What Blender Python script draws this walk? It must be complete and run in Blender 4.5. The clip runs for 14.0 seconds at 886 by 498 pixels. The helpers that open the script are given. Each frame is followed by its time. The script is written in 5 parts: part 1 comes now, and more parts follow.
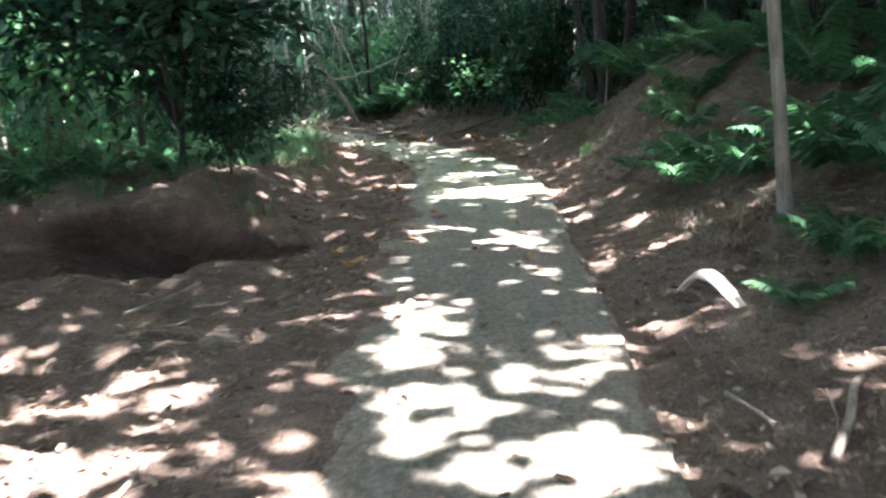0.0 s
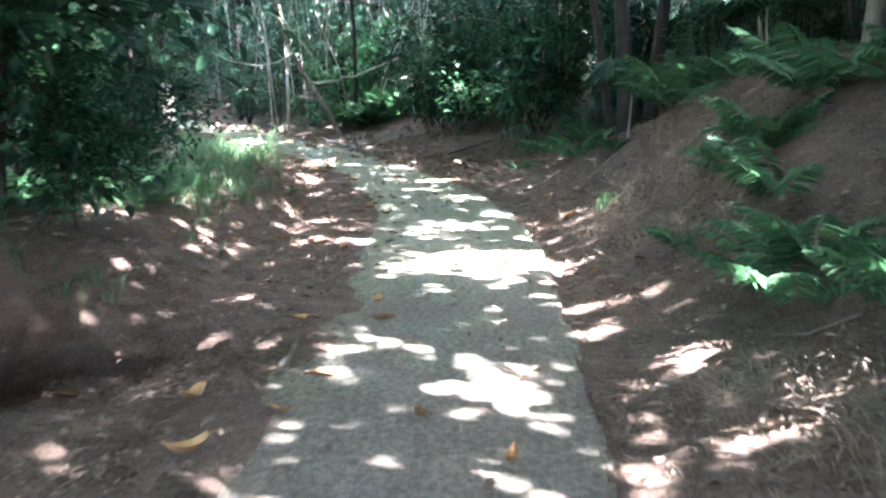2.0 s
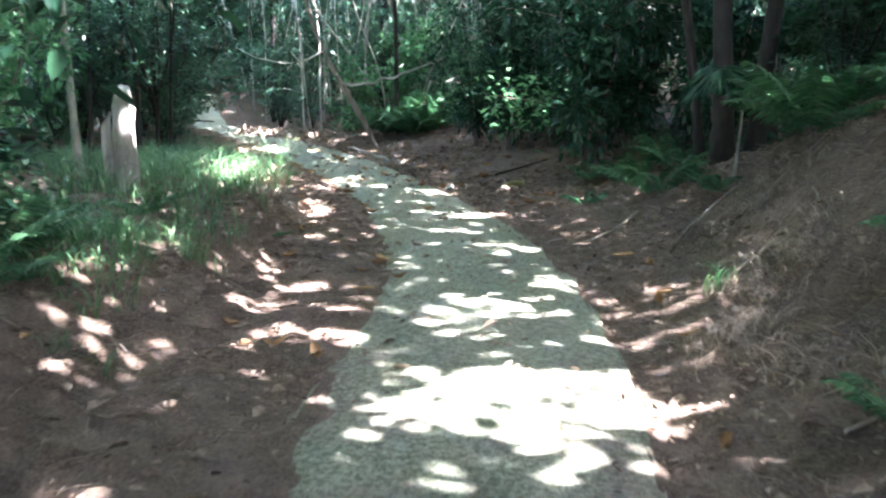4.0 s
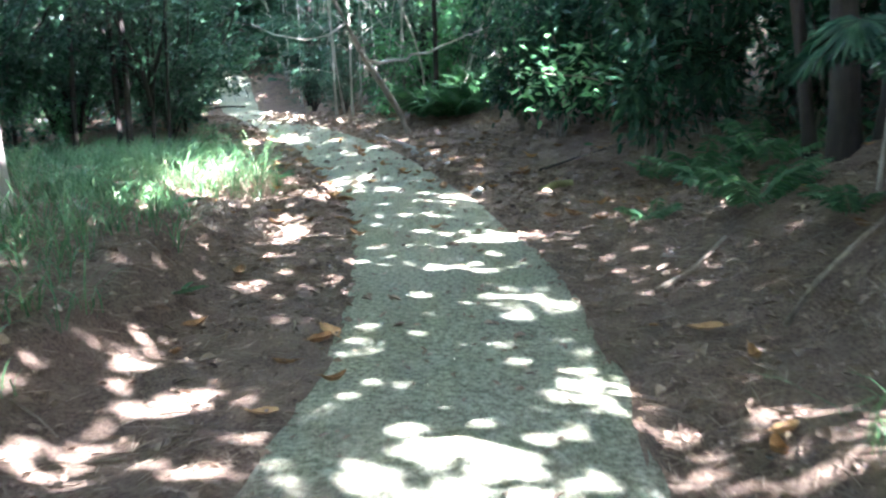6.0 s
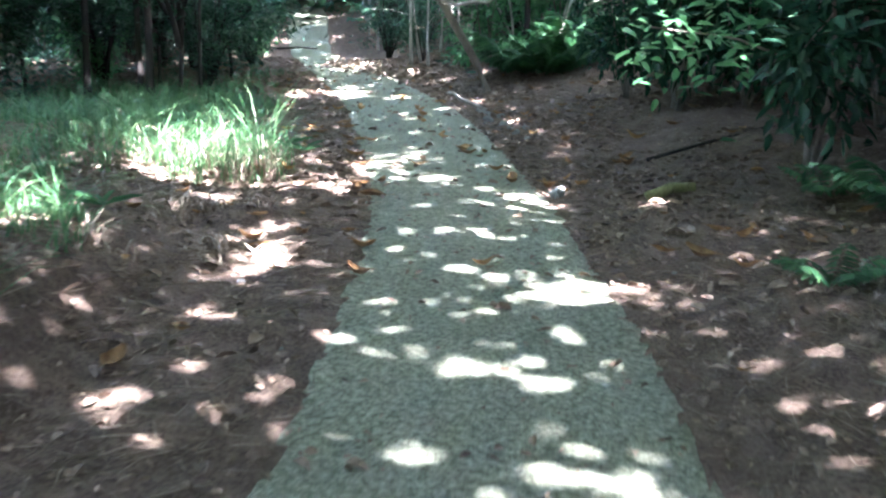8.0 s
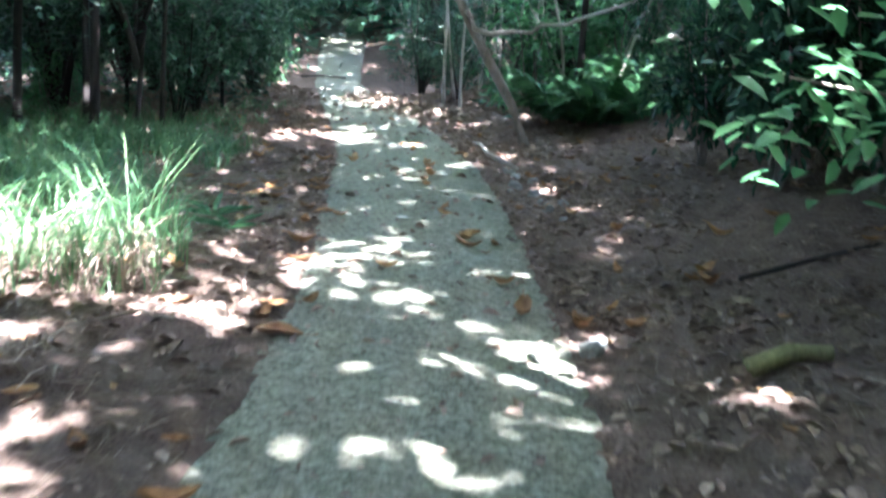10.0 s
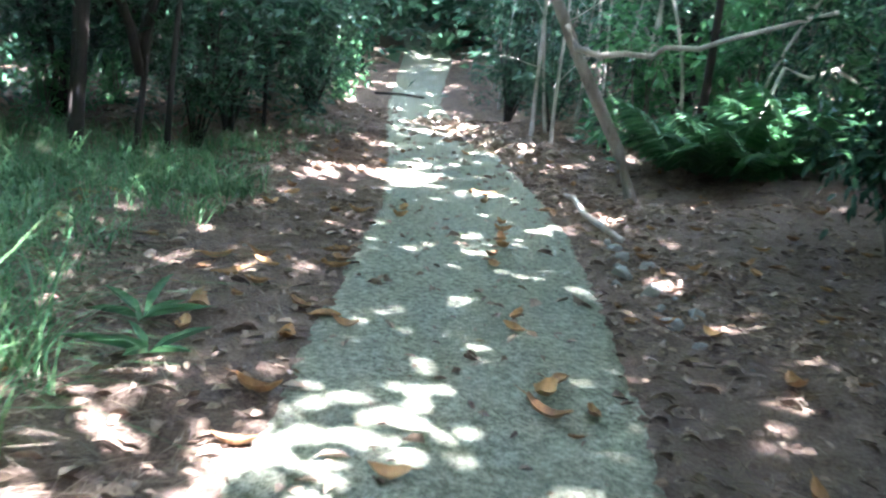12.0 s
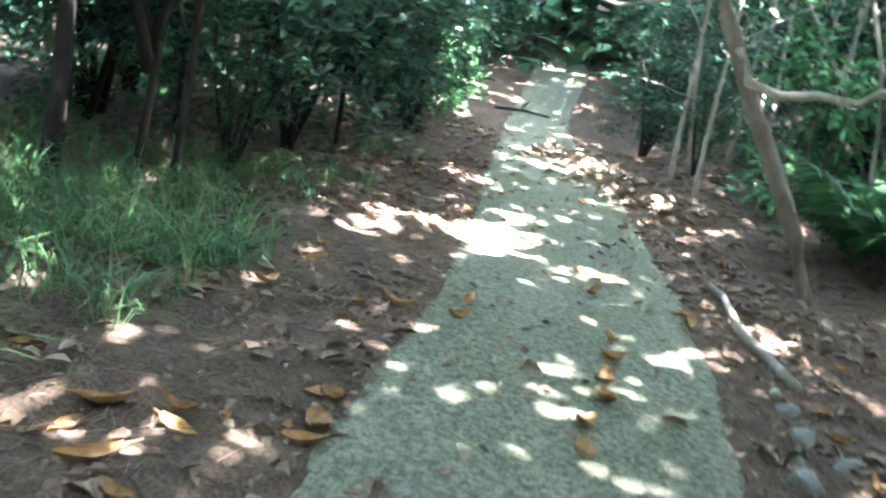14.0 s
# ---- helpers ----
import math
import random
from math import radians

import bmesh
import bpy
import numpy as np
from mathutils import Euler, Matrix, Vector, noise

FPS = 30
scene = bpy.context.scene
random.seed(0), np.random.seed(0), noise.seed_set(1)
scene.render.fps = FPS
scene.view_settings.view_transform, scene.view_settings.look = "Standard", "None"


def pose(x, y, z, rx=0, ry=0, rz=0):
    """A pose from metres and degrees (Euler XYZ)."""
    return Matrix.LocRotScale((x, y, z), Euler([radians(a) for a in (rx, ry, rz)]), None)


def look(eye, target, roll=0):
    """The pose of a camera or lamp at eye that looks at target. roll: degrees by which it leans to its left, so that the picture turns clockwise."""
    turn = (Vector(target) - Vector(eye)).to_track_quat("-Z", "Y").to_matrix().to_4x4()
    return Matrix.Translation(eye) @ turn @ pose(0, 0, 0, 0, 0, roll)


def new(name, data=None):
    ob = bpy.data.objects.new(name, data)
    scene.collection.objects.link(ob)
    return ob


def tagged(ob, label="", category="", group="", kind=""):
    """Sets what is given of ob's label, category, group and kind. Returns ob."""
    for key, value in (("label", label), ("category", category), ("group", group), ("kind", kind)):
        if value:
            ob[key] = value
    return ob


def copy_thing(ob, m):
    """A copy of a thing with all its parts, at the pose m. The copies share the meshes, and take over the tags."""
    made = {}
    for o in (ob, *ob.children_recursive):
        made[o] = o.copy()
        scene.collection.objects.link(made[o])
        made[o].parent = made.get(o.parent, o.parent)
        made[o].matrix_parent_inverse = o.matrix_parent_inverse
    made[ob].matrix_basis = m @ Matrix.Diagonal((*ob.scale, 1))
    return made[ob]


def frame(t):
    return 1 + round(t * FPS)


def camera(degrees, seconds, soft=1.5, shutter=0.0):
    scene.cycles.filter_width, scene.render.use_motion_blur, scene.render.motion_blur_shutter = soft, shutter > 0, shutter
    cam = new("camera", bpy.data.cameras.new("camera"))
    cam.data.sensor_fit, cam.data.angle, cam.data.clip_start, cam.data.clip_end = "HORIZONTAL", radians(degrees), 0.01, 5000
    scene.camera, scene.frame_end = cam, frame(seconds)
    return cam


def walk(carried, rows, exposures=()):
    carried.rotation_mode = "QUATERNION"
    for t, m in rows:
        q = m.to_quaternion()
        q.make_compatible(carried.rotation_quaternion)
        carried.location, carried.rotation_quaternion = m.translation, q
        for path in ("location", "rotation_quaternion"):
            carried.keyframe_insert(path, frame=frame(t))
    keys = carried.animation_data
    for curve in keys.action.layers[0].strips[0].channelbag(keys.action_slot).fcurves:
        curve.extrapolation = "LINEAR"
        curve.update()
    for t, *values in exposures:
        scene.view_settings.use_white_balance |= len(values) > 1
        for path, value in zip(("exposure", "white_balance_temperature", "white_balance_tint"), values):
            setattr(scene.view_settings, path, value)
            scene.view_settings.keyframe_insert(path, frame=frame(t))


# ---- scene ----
cam = camera(49.1, 14.0, 2.3, 0.5)
METRES, EYE, TILT, LEAN, TURN = 20.9, 1.4, 0.0, 0.0, 0.0
ROWS = [
    (0.0, 0.0, 0.0, 0.0, -0.6, -10.13, 3.37),
    (0.5, 0.0038, 0.0358, 0.0017, -1.32, -9.8, 1.88),
    (1.0, 0.0101, 0.0745, 0.0023, -2.3, -9.0, 2.76),
    (1.5, 0.0116, 0.1123, 0.0046, -0.64, -10.14, 0.91),
    (2.0, 0.0159, 0.1528, 0.0051, -0.23, -9.82, 0.44),
    (4.5, 0.0258, 0.3341, 0.0094, 3.75, -9.8, -0.47),
    (5.0, 0.033, 0.3705, 0.0081, 2.8, -8.62, 1.08),
    (5.5, 0.0376, 0.4069, 0.0089, 3.95, -9.61, -0.78),
    (6.0, 0.0386, 0.4419, 0.0083, 7.05, -11.24, 0.92),
    (6.5, 0.038, 0.4786, 0.009, 9.45, -12.06, -2.73),
    (7.0, 0.0349, 0.5131, 0.0091, 11.61, -13.65, -1.03),
    (9.5, 0.022, 0.7039, 0.0031, 15.99, -14.95, -3.32),
    (10.0, 0.016, 0.739, 0.0037, 16.78, -12.72, -3.96),
    (10.5, 0.0094, 0.7742, 0.0024, 18.56, -10.02, -3.1),
    (11.0, -0.0015, 0.8019, 0.0035, 19.55, -10.54, -4.24),
    (11.5, -0.0106, 0.8342, 0.0013, 21.01, -10.51, -4.16),
    (12.0, -0.0202, 0.8661, 0.0017, 22.39, -12.14, -6.94),
    (12.5, -0.0271, 0.8983, 0.0015, 25.14, -13.6, -7.99),
    (13.0, -0.0367, 0.9277, 0.0023, 26.88, -12.9, -8.75),
    (13.5, -0.0468, 0.9577, 0.003, 28.15, -12.68, -6.52),
    (14.0, -0.0589, 0.9821, 0.0052, 30.92, -13.17, -11.15),
]
walk(cam, [(t, pose(0, 0, EYE, TILT, LEAN, TURN) @ pose(METRES * x, METRES * y, METRES * z, 90 + pitch, roll, yaw)) for t, x, y, z, yaw, pitch, roll in ROWS],
     [(0.0, 5.88, 6250, 22), (0.5, 5.76, 6250, 22), (1.0, 5.82, 6200, 23), (1.5, 6.20, 6150, 24), (2.2, 6.46, 5950, 26), (5.0, 6.12, 6050, 21), (5.5, 6.36, 6000, 21), (6.5, 6.28, 5900, 22),
      (7.2, 6.24, 5850, 22), (9.5, 6.04, 5750, 23), (11.0, 6.40, 5800, 24), (12.5, 6.36, 5950, 20), (13.0, 6.32, 6050, 19), (14.0, 6.50, 6250, 17)])

# ---- sky and sun: a high sun from the right and a little behind, seen only through gaps in the canopy ----
SUN = Vector((0.50, -0.26, 0.82)).normalized()
world = bpy.data.worlds.new("sky")
scene.world = world
world.use_nodes = True
wn = world.node_tree.nodes
sky = wn.new("ShaderNodeTexSky")
sky.sky_type = "NISHITA"
sky.sun_disc = False
sky.sun_elevation = math.asin(SUN.z)
sky.sun_rotation = math.atan2(SUN.x, SUN.y)
wn["Background"].inputs["Strength"].default_value = 0.15
world.node_tree.links.new(sky.outputs["Color"], wn["Background"].inputs["Color"])
sun = new("sun", bpy.data.lights.new("sun", "SUN"))
sun.data.energy = 2.05
sun.data.angle = radians(0.53)
sun.data.color = (1.0, 0.97, 0.93)
sun.matrix_world = look(SUN * 60, (0, 0, 0))

# ---- materials ----


def mat_base(name):
    m = bpy.data.materials.new(name)
    m.use_nodes = True
    nt = m.node_tree
    return m, nt, nt.nodes["Principled BSDF"]


def nd(nt, kind, **values):
    n = nt.nodes.new(kind)
    for k, v in values.items():
        n.inputs[k].default_value = v
    return n


def ramp(nt, fac, stops):
    r = nt.nodes.new("ShaderNodeValToRGB")
    while len(r.color_ramp.elements) < len(stops):
        r.color_ramp.elements.new(0.5)
    for e, (p, c) in zip(r.color_ramp.elements, stops):
        e.position = p
        e.color = (*c, 1)
    nt.links.new(fac, r.inputs["Fac"])
    return r.outputs["Color"]


def mixc(nt, fac, a, b, how="MIX"):
    n = nt.nodes.new("ShaderNodeMixRGB")
    n.blend_type = how
    if isinstance(fac, float):
        n.inputs["Fac"].default_value = fac
    else:
        nt.links.new(fac, n.inputs["Fac"])
    nt.links.new(a, n.inputs["Color1"])
    nt.links.new(b, n.inputs["Color2"])
    return n.outputs["Color"]


def coords(nt):
    return nt.nodes.new("ShaderNodeTexCoord").outputs["Object"]


def noise_tex(nt, co, scale, detail=5.0, rough=0.6):
    n = nd(nt, "ShaderNodeTexNoise", Scale=scale, Detail=detail, Roughness=rough)
    nt.links.new(co, n.inputs["Vector"])
    return n.outputs["Fac"]


def bump(nt, bsdf, height, strength, distance):
    b = nd(nt, "ShaderNodeBump", Strength=strength, Distance=distance)
    nt.links.new(height, b.inputs["Height"])
    nt.links.new(b.outputs["Normal"], bsdf.inputs["Normal"])


def soil_material():
    m, nt, p = mat_base("soil")
    co = coords(nt)
    big = noise_tex(nt, co, 0.7, 4)
    mid = noise_tex(nt, co, 6.0, 6)
    fine = noise_tex(nt, co, 55.0, 6, 0.7)
    a = ramp(nt, big, [(0.3, (0.104, 0.073, 0.055)), (0.7, (0.195, 0.144, 0.113))])
    b = ramp(nt, mid, [(0.36, (0.052, 0.036, 0.028)), (0.52, (0.163, 0.117, 0.090)), (0.68, (0.325, 0.250, 0.197))])
    c = ramp(nt, fine, [(0.40, (0.033, 0.024, 0.019)), (0.60, (0.364, 0.288, 0.226))])
    nt.links.new(mixc(nt, 0.35, mixc(nt, 0.5, a, b), c), p.inputs["Base Color"])
    p.inputs["Roughness"].default_value = 0.95
    p.inputs["Specular IOR Level"].default_value = 0.15
    h = mixc(nt, 0.4, mid, fine)
    bump(nt, p, h, 1.0, 0.08)
    return m


def concrete_material():
    m, nt, p = mat_base("worn_concrete")
    co = coords(nt)
    big = noise_tex(nt, co, 0.9, 4)
    mid = noise_tex(nt, co, 7.0, 6, 0.65)
    grit = noise_tex(nt, co, 30.0, 5, 0.85)
    fine = noise_tex(nt, co, 80.0, 4, 0.7)
    vor = nd(nt, "ShaderNodeTexVoronoi", Scale=62.0)
    nt.links.new(co, vor.inputs["Vector"])
    a = ramp(nt, big, [(0.35, (0.215, 0.240, 0.178)), (0.65, (0.320, 0.335, 0.262))])
    b = ramp(nt, mid, [(0.33, (0.150, 0.178, 0.126)), (0.5, (0.265, 0.282, 0.215)), (0.72, (0.380, 0.378, 0.310))])
    c = ramp(nt, vor.outputs["Color"], [(0.15, (0.060, 0.068, 0.056)), (0.5, (0.290, 0.295, 0.255)), (0.9, (0.600, 0.585, 0.530))])
    d = ramp(nt, grit, [(0.43, (0.018, 0.021, 0.015)), (0.50, (0.280, 0.286, 0.240)), (0.58, (0.700, 0.690, 0.620))])
    e = ramp(nt, fine, [(0.38, (0.050, 0.053, 0.044)), (0.60, (0.460, 0.455, 0.405))])
    col = mixc(nt, 0.25, mixc(nt, 0.52, mixc(nt, 0.48, mixc(nt, 0.5, a, b), c), d), e)
    dim = nt.nodes.new("ShaderNodeRGB")
    dim.outputs[0].default_value = (0.85, 0.90, 0.775, 1)
    col = mixc(nt, 1.0, col, dim.outputs[0], "MULTIPLY")
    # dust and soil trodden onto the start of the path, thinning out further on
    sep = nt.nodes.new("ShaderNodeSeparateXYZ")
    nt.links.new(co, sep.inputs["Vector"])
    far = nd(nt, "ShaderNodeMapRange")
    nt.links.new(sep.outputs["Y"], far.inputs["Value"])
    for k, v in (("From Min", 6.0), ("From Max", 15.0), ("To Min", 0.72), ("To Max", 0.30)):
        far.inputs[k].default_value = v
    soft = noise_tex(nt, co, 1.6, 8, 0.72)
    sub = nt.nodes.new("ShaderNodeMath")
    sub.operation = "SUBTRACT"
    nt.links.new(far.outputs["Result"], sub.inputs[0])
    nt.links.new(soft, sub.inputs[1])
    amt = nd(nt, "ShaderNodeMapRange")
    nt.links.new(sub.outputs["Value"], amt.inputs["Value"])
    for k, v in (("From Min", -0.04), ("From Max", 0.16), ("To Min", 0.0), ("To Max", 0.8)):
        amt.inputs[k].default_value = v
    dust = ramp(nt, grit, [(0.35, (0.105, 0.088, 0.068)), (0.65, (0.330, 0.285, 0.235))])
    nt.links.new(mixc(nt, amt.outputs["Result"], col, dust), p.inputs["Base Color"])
    p.inputs["Roughness"].default_value = 0.9
    p.inputs["Specular IOR Level"].default_value = 0.2
    bump(nt, p, mixc(nt, 0.35, grit, fine), 1.0, 0.03)
    return m


def leaf_material(name, dark, mid, light, through_light=0.35, rough=0.38):
    m, nt, p = mat_base(name)
    isl = nt.nodes.new("ShaderNodeNewGeometry").outputs["Random Per Island"]
    co = coords(nt)
    col = ramp(nt, isl, [(0.0, dark), (0.55, mid), (1.0, light)])
    n = noise_tex(nt, co, 18.0, 3)
    col = mixc(nt, 0.35, col, ramp(nt, n, [(0.35, dark), (0.7, light)]))
    nt.links.new(col, p.inputs["Base Color"])
    p.inputs["Roughness"].default_value = rough
    tr = nt.nodes.new("ShaderNodeBsdfTranslucent")
    nt.links.new(col, tr.inputs["Color"])
    mx = nt.nodes.new("ShaderNodeMixShader")
    mx.inputs["Fac"].default_value = through_light
    out = nt.nodes["Material Output"]
    nt.links.new(p.outputs["BSDF"], mx.inputs[1])
    nt.links.new(tr.outputs["BSDF"], mx.inputs[2])
    nt.links.new(mx.outputs["Shader"], out.inputs["Surface"])
    return m


def dry_material(name, dark, mid, light, per_object=False):
    m, nt, p = mat_base(name)
    if per_object:
        rnd = nt.nodes.new("ShaderNodeObjectInfo").outputs["Random"]
    else:
        rnd = nt.nodes.new("ShaderNodeNewGeometry").outputs["Random Per Island"]
    co = coords(nt)
    col = ramp(nt, rnd, [(0.0, dark), (0.5, mid), (1.0, light)])
    n = noise_tex(nt, co, 30.0, 4)
    col = mixc(nt, 0.4, col, ramp(nt, n, [(0.35, dark), (0.65, light)]))
    nt.links.new(col, p.inputs["Base Color"])
    p.inputs["Roughness"].default_value = 0.75
    bump(nt, p, n, 0.4, 0.006)
    return m


def bark_material(name, dark, light, scale=9.0):
    m, nt, p = mat_base(name)
    co = coords(nt)
    st = nd(nt, "ShaderNodeMapping")
    st.inputs["Scale"].default_value = (1, 1, 0.18)
    nt.links.new(co, st.inputs["Vector"])
    streak = noise_tex(nt, st.outputs["Vector"], scale * 3, 6, 0.7)
    patch = noise_tex(nt, co, scale * 0.4, 4)
    a = ramp(nt, streak, [(0.32, dark), (0.68, light)])
    b = ramp(nt, patch, [(0.4, dark), (0.6, light)])
    nt.links.new(mixc(nt, 0.4, a, b), p.inputs["Base Color"])
    p.inputs["Roughness"].default_value = 0.9
    bump(nt, p, streak, 0.8, 0.012)
    return m


def stone_material():
    m, nt, p = mat_base("grey_stone")
    co = coords(nt)
    n = noise_tex(nt, co, 14.0, 6, 0.7)
    rnd = nt.nodes.new("ShaderNodeObjectInfo").outputs["Random"]
    a = ramp(nt, rnd, [(0.0, (0.16, 0.18, 0.17)), (1.0, (0.34, 0.35, 0.32))])
    b = ramp(nt, n, [(0.35, (0.10, 0.11, 0.10)), (0.65, (0.42, 0.42, 0.39))])
    nt.links.new(mixc(nt, 0.45, a, b), p.inputs["Base Color"])
    p.inputs["Roughness"].default_value = 0.9
    bump(nt, p, n, 0.7, 0.015)
    return m


SOIL = soil_material()
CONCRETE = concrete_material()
GLOSSY_LEAF = leaf_material("glossy_leaf", (0.013, 0.044, 0.030), (0.026, 0.085, 0.052), (0.056, 0.160, 0.080), 0.30, 0.27)
FOREST_LEAF = leaf_material("forest_leaf", (0.014, 0.046, 0.032), (0.031, 0.098, 0.058), (0.078, 0.190, 0.092), 0.38, 0.38)
FERN_LEAF = leaf_material("fern_leaf", (0.026, 0.090, 0.042), (0.050, 0.160, 0.066), (0.105, 0.250, 0.095), 0.40, 0.48)
# lighter leaf green with sunlight put into the colour, for plants seen in sun
SUNLIT_LEAF = leaf_material("sunlit_leaf", (0.060, 0.200, 0.085), (0.100, 0.290, 0.125), (0.180, 0.400, 0.170), 0.45, 0.35)
GRASS_LEAF = leaf_material("grass_blade", (0.030, 0.115, 0.048), (0.066, 0.205, 0.080), (0.210, 0.330, 0.150), 0.42, 0.45)
CANOPY_LEAF = leaf_material("canopy_leaf", (0.125, 0.160, 0.110), (0.170, 0.212, 0.145), (0.225, 0.272, 0.180), 0.52, 0.45)
LITTER = dry_material("leaf_litter", (0.050, 0.032, 0.022), (0.160, 0.105, 0.070), (0.400, 0.310, 0.230))
STRAW = dry_material("dry_straw", (0.120, 0.090, 0.062), (0.235, 0.185, 0.135), (0.420, 0.350, 0.270))
DRY_LEAF = dry_material("dry_leaf", (0.115, 0.052, 0.022), (0.290, 0.145, 0.055), (0.520, 0.320, 0.140), True)
SHEATH = dry_material("palm_sheath", (0.300, 0.230, 0.170), (0.520, 0.460, 0.390), (0.700, 0.650, 0.570), True)
PALE_BARK = bark_material("pale_bark", (0.22, 0.20, 0.17), (0.52, 0.49, 0.43))
GREY_BARK = bark_material("grey_bark", (0.10, 0.085, 0.070), (0.28, 0.25, 0.21))
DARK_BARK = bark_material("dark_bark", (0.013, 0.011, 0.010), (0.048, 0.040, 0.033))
WOOD = bark_material("dead_wood", (0.13, 0.10, 0.075), (0.36, 0.31, 0.25), 14.0)
STONE = stone_material()
MOSSY = bark_material("mossy_wood", (0.12, 0.12, 0.05), (0.34, 0.34, 0.15), 14.0)

# ---- mesh helpers ----


def mesh_of(name, verts, faces, material, smooth=False):
    me = bpy.data.meshes.new(name)
    me.from_pydata([tuple(v) for v in verts], [], [tuple(f) for f in faces])
    me.materials.append(material)
    if smooth:
        me.polygons.foreach_set("use_smooth", [True] * len(me.polygons))
    me.update()
    return me


def np_mesh(name, verts, tris, material):
    """A mesh from arrays of corners and triangles."""
    me = bpy.data.meshes.new(name)
    me.vertices.add(len(verts))
    me.vertices.foreach_set("co", np.asarray(verts, np.float32).ravel())
    n = len(tris)
    me.loops.add(n * 3)
    me.loops.foreach_set("vertex_index", np.asarray(tris, np.int32).ravel())
    me.polygons.add(n)
    me.polygons.foreach_set("loop_start", np.arange(0, n * 3, 3, dtype=np.int32))
    me.materials.append(material)
    me.update(calc_edges=True)
    return me


def unit(a):
    return a / np.maximum(np.linalg.norm(a, axis=1, keepdims=True), 1e-9)


def leaf_mesh(name, base, way, up, length, width, material, fold=0.18, droop=0.12, simple=False):
    """Many lozenge leaves, each folded along its midrib and drooping at the tip; simple ones have four corners."""
    way = unit(np.asarray(way, float))
    side = unit(np.cross(way, up))
    nor = np.cross(side, way)
    L, W = np.asarray(length, float)[:, None], np.asarray(width, float)[:, None]
    n = len(base)
    if simple:
        v = np.empty((n, 4, 3))
        v[:, 0] = base
        v[:, 1] = base + way * L * 0.45 + side * W * 0.5 + nor * W * fold
        v[:, 2] = base + way * L - nor * L * droop
        v[:, 3] = base + way * L * 0.45 - side * W * 0.5 + nor * W * fold
        tri = np.array([[0, 1, 2], [0, 2, 3]])[None] + (np.arange(n) * 4)[:, None, None]
        return np_mesh(name, v.reshape(-1, 3), tri.reshape(-1, 3), material)
    v = np.empty((n, 6, 3))
    v[:, 0] = base
    v[:, 1] = base + way * L * 0.32 + side * W * 0.5 + nor * W * fold
    v[:, 2] = base + way * L * 0.72 + side * W * 0.36 + nor * (W * fold - L * droop * 0.5)
    v[:, 3] = base + way * L - nor * L * droop
    v[:, 4] = base + way * L * 0.72 - side * W * 0.36 + nor * (W * fold - L * droop * 0.5)
    v[:, 5] = base + way * L * 0.32 - side * W * 0.5 + nor * W * fold
    k = (np.arange(n) * 6)[:, None, None]
    tri = np.array([[0, 1, 2], [0, 2, 3], [0, 3, 4], [0, 4, 5]])[None] + k
    return np_mesh(name, v.reshape(-1, 3), tri.reshape(-1, 3), material)


def rand_way(n, rng, flat=0.5):
    a = rng.uniform(0, 2 * math.pi, n)
    z = rng.normal(0, flat, n)
    return unit(np.stack([np.cos(a), np.sin(a), z], 1))


def up_like(n, rng, spread=0.45):
    return unit(np.stack([rng.normal(0, spread, n), rng.normal(0, spread, n), np.ones(n)], 1))


def tube(points, radii, sides=8, rough=0.06, seed=0):
    """A tapered, slightly uneven tube along points: corners and faces."""
    rng = random.Random(seed)
    verts, faces = [], []
    pts = [Vector(p) for p in points]
    for i, p in enumerate(pts):
        d = (pts[min(i + 1, len(pts) - 1)] - pts[max(i - 1, 0)]).normalized()
        a = d.orthogonal().normalized() if abs(d.z) < 0.95 else Vector((1, 0, 0)).cross(d).normalized()
        b = d.cross(a)
        for s in range(sides):
            w = 2 * math.pi * s / sides
            r = radii[i] * (1 + rng.uniform(-rough, rough))
            verts.append(p + (a * math.cos(w) + b * math.sin(w)) * r)
    for i in range(len(pts) - 1):
        for s in range(sides):
            faces.append((i * sides + s, i * sides + (s + 1) % sides, (i + 1) * sides + (s + 1) % sides, (i + 1) * sides + s))
    faces.append(tuple(range(sides))[::-1])
    faces.append(tuple((len(pts) - 1) * sides + s for s in range(sides)))
    return verts, faces


def joined(pieces):
    verts, faces = [], []
    for v, f in pieces:
        k = len(verts)
        verts += v
        faces += [tuple(i + k for i in q) for q in f]
    return verts, faces


def part(name, me, parent, label="", m=None):
    ob = new(name, me)
    ob.parent = parent
    if m is not None:
        ob.matrix_basis = m
    if label:
        ob["label"] = label
    return ob


def bent_line(a, b, n, wander, rng):
    """Points from a to b with a smooth wander."""
    a, b = Vector(a), Vector(b)
    ph = [rng.uniform(0, 6.3) for _ in range(6)]
    L = (b - a).length
    out = []
    for i in range(n):
        t = i / (n - 1)
        s = math.sin(math.pi * min(t * 1.4, 1) * 0.5) * wander * L
        out.append(a.lerp(b, t) + Vector((math.sin(3.1 * t + ph[0]) - math.sin(ph[0]), math.sin(2.7 * t + ph[1]) - math.sin(ph[1]),
                                          0.4 * (math.sin(4 * t + ph[2]) - math.sin(ph[2])))) * s)
    return out


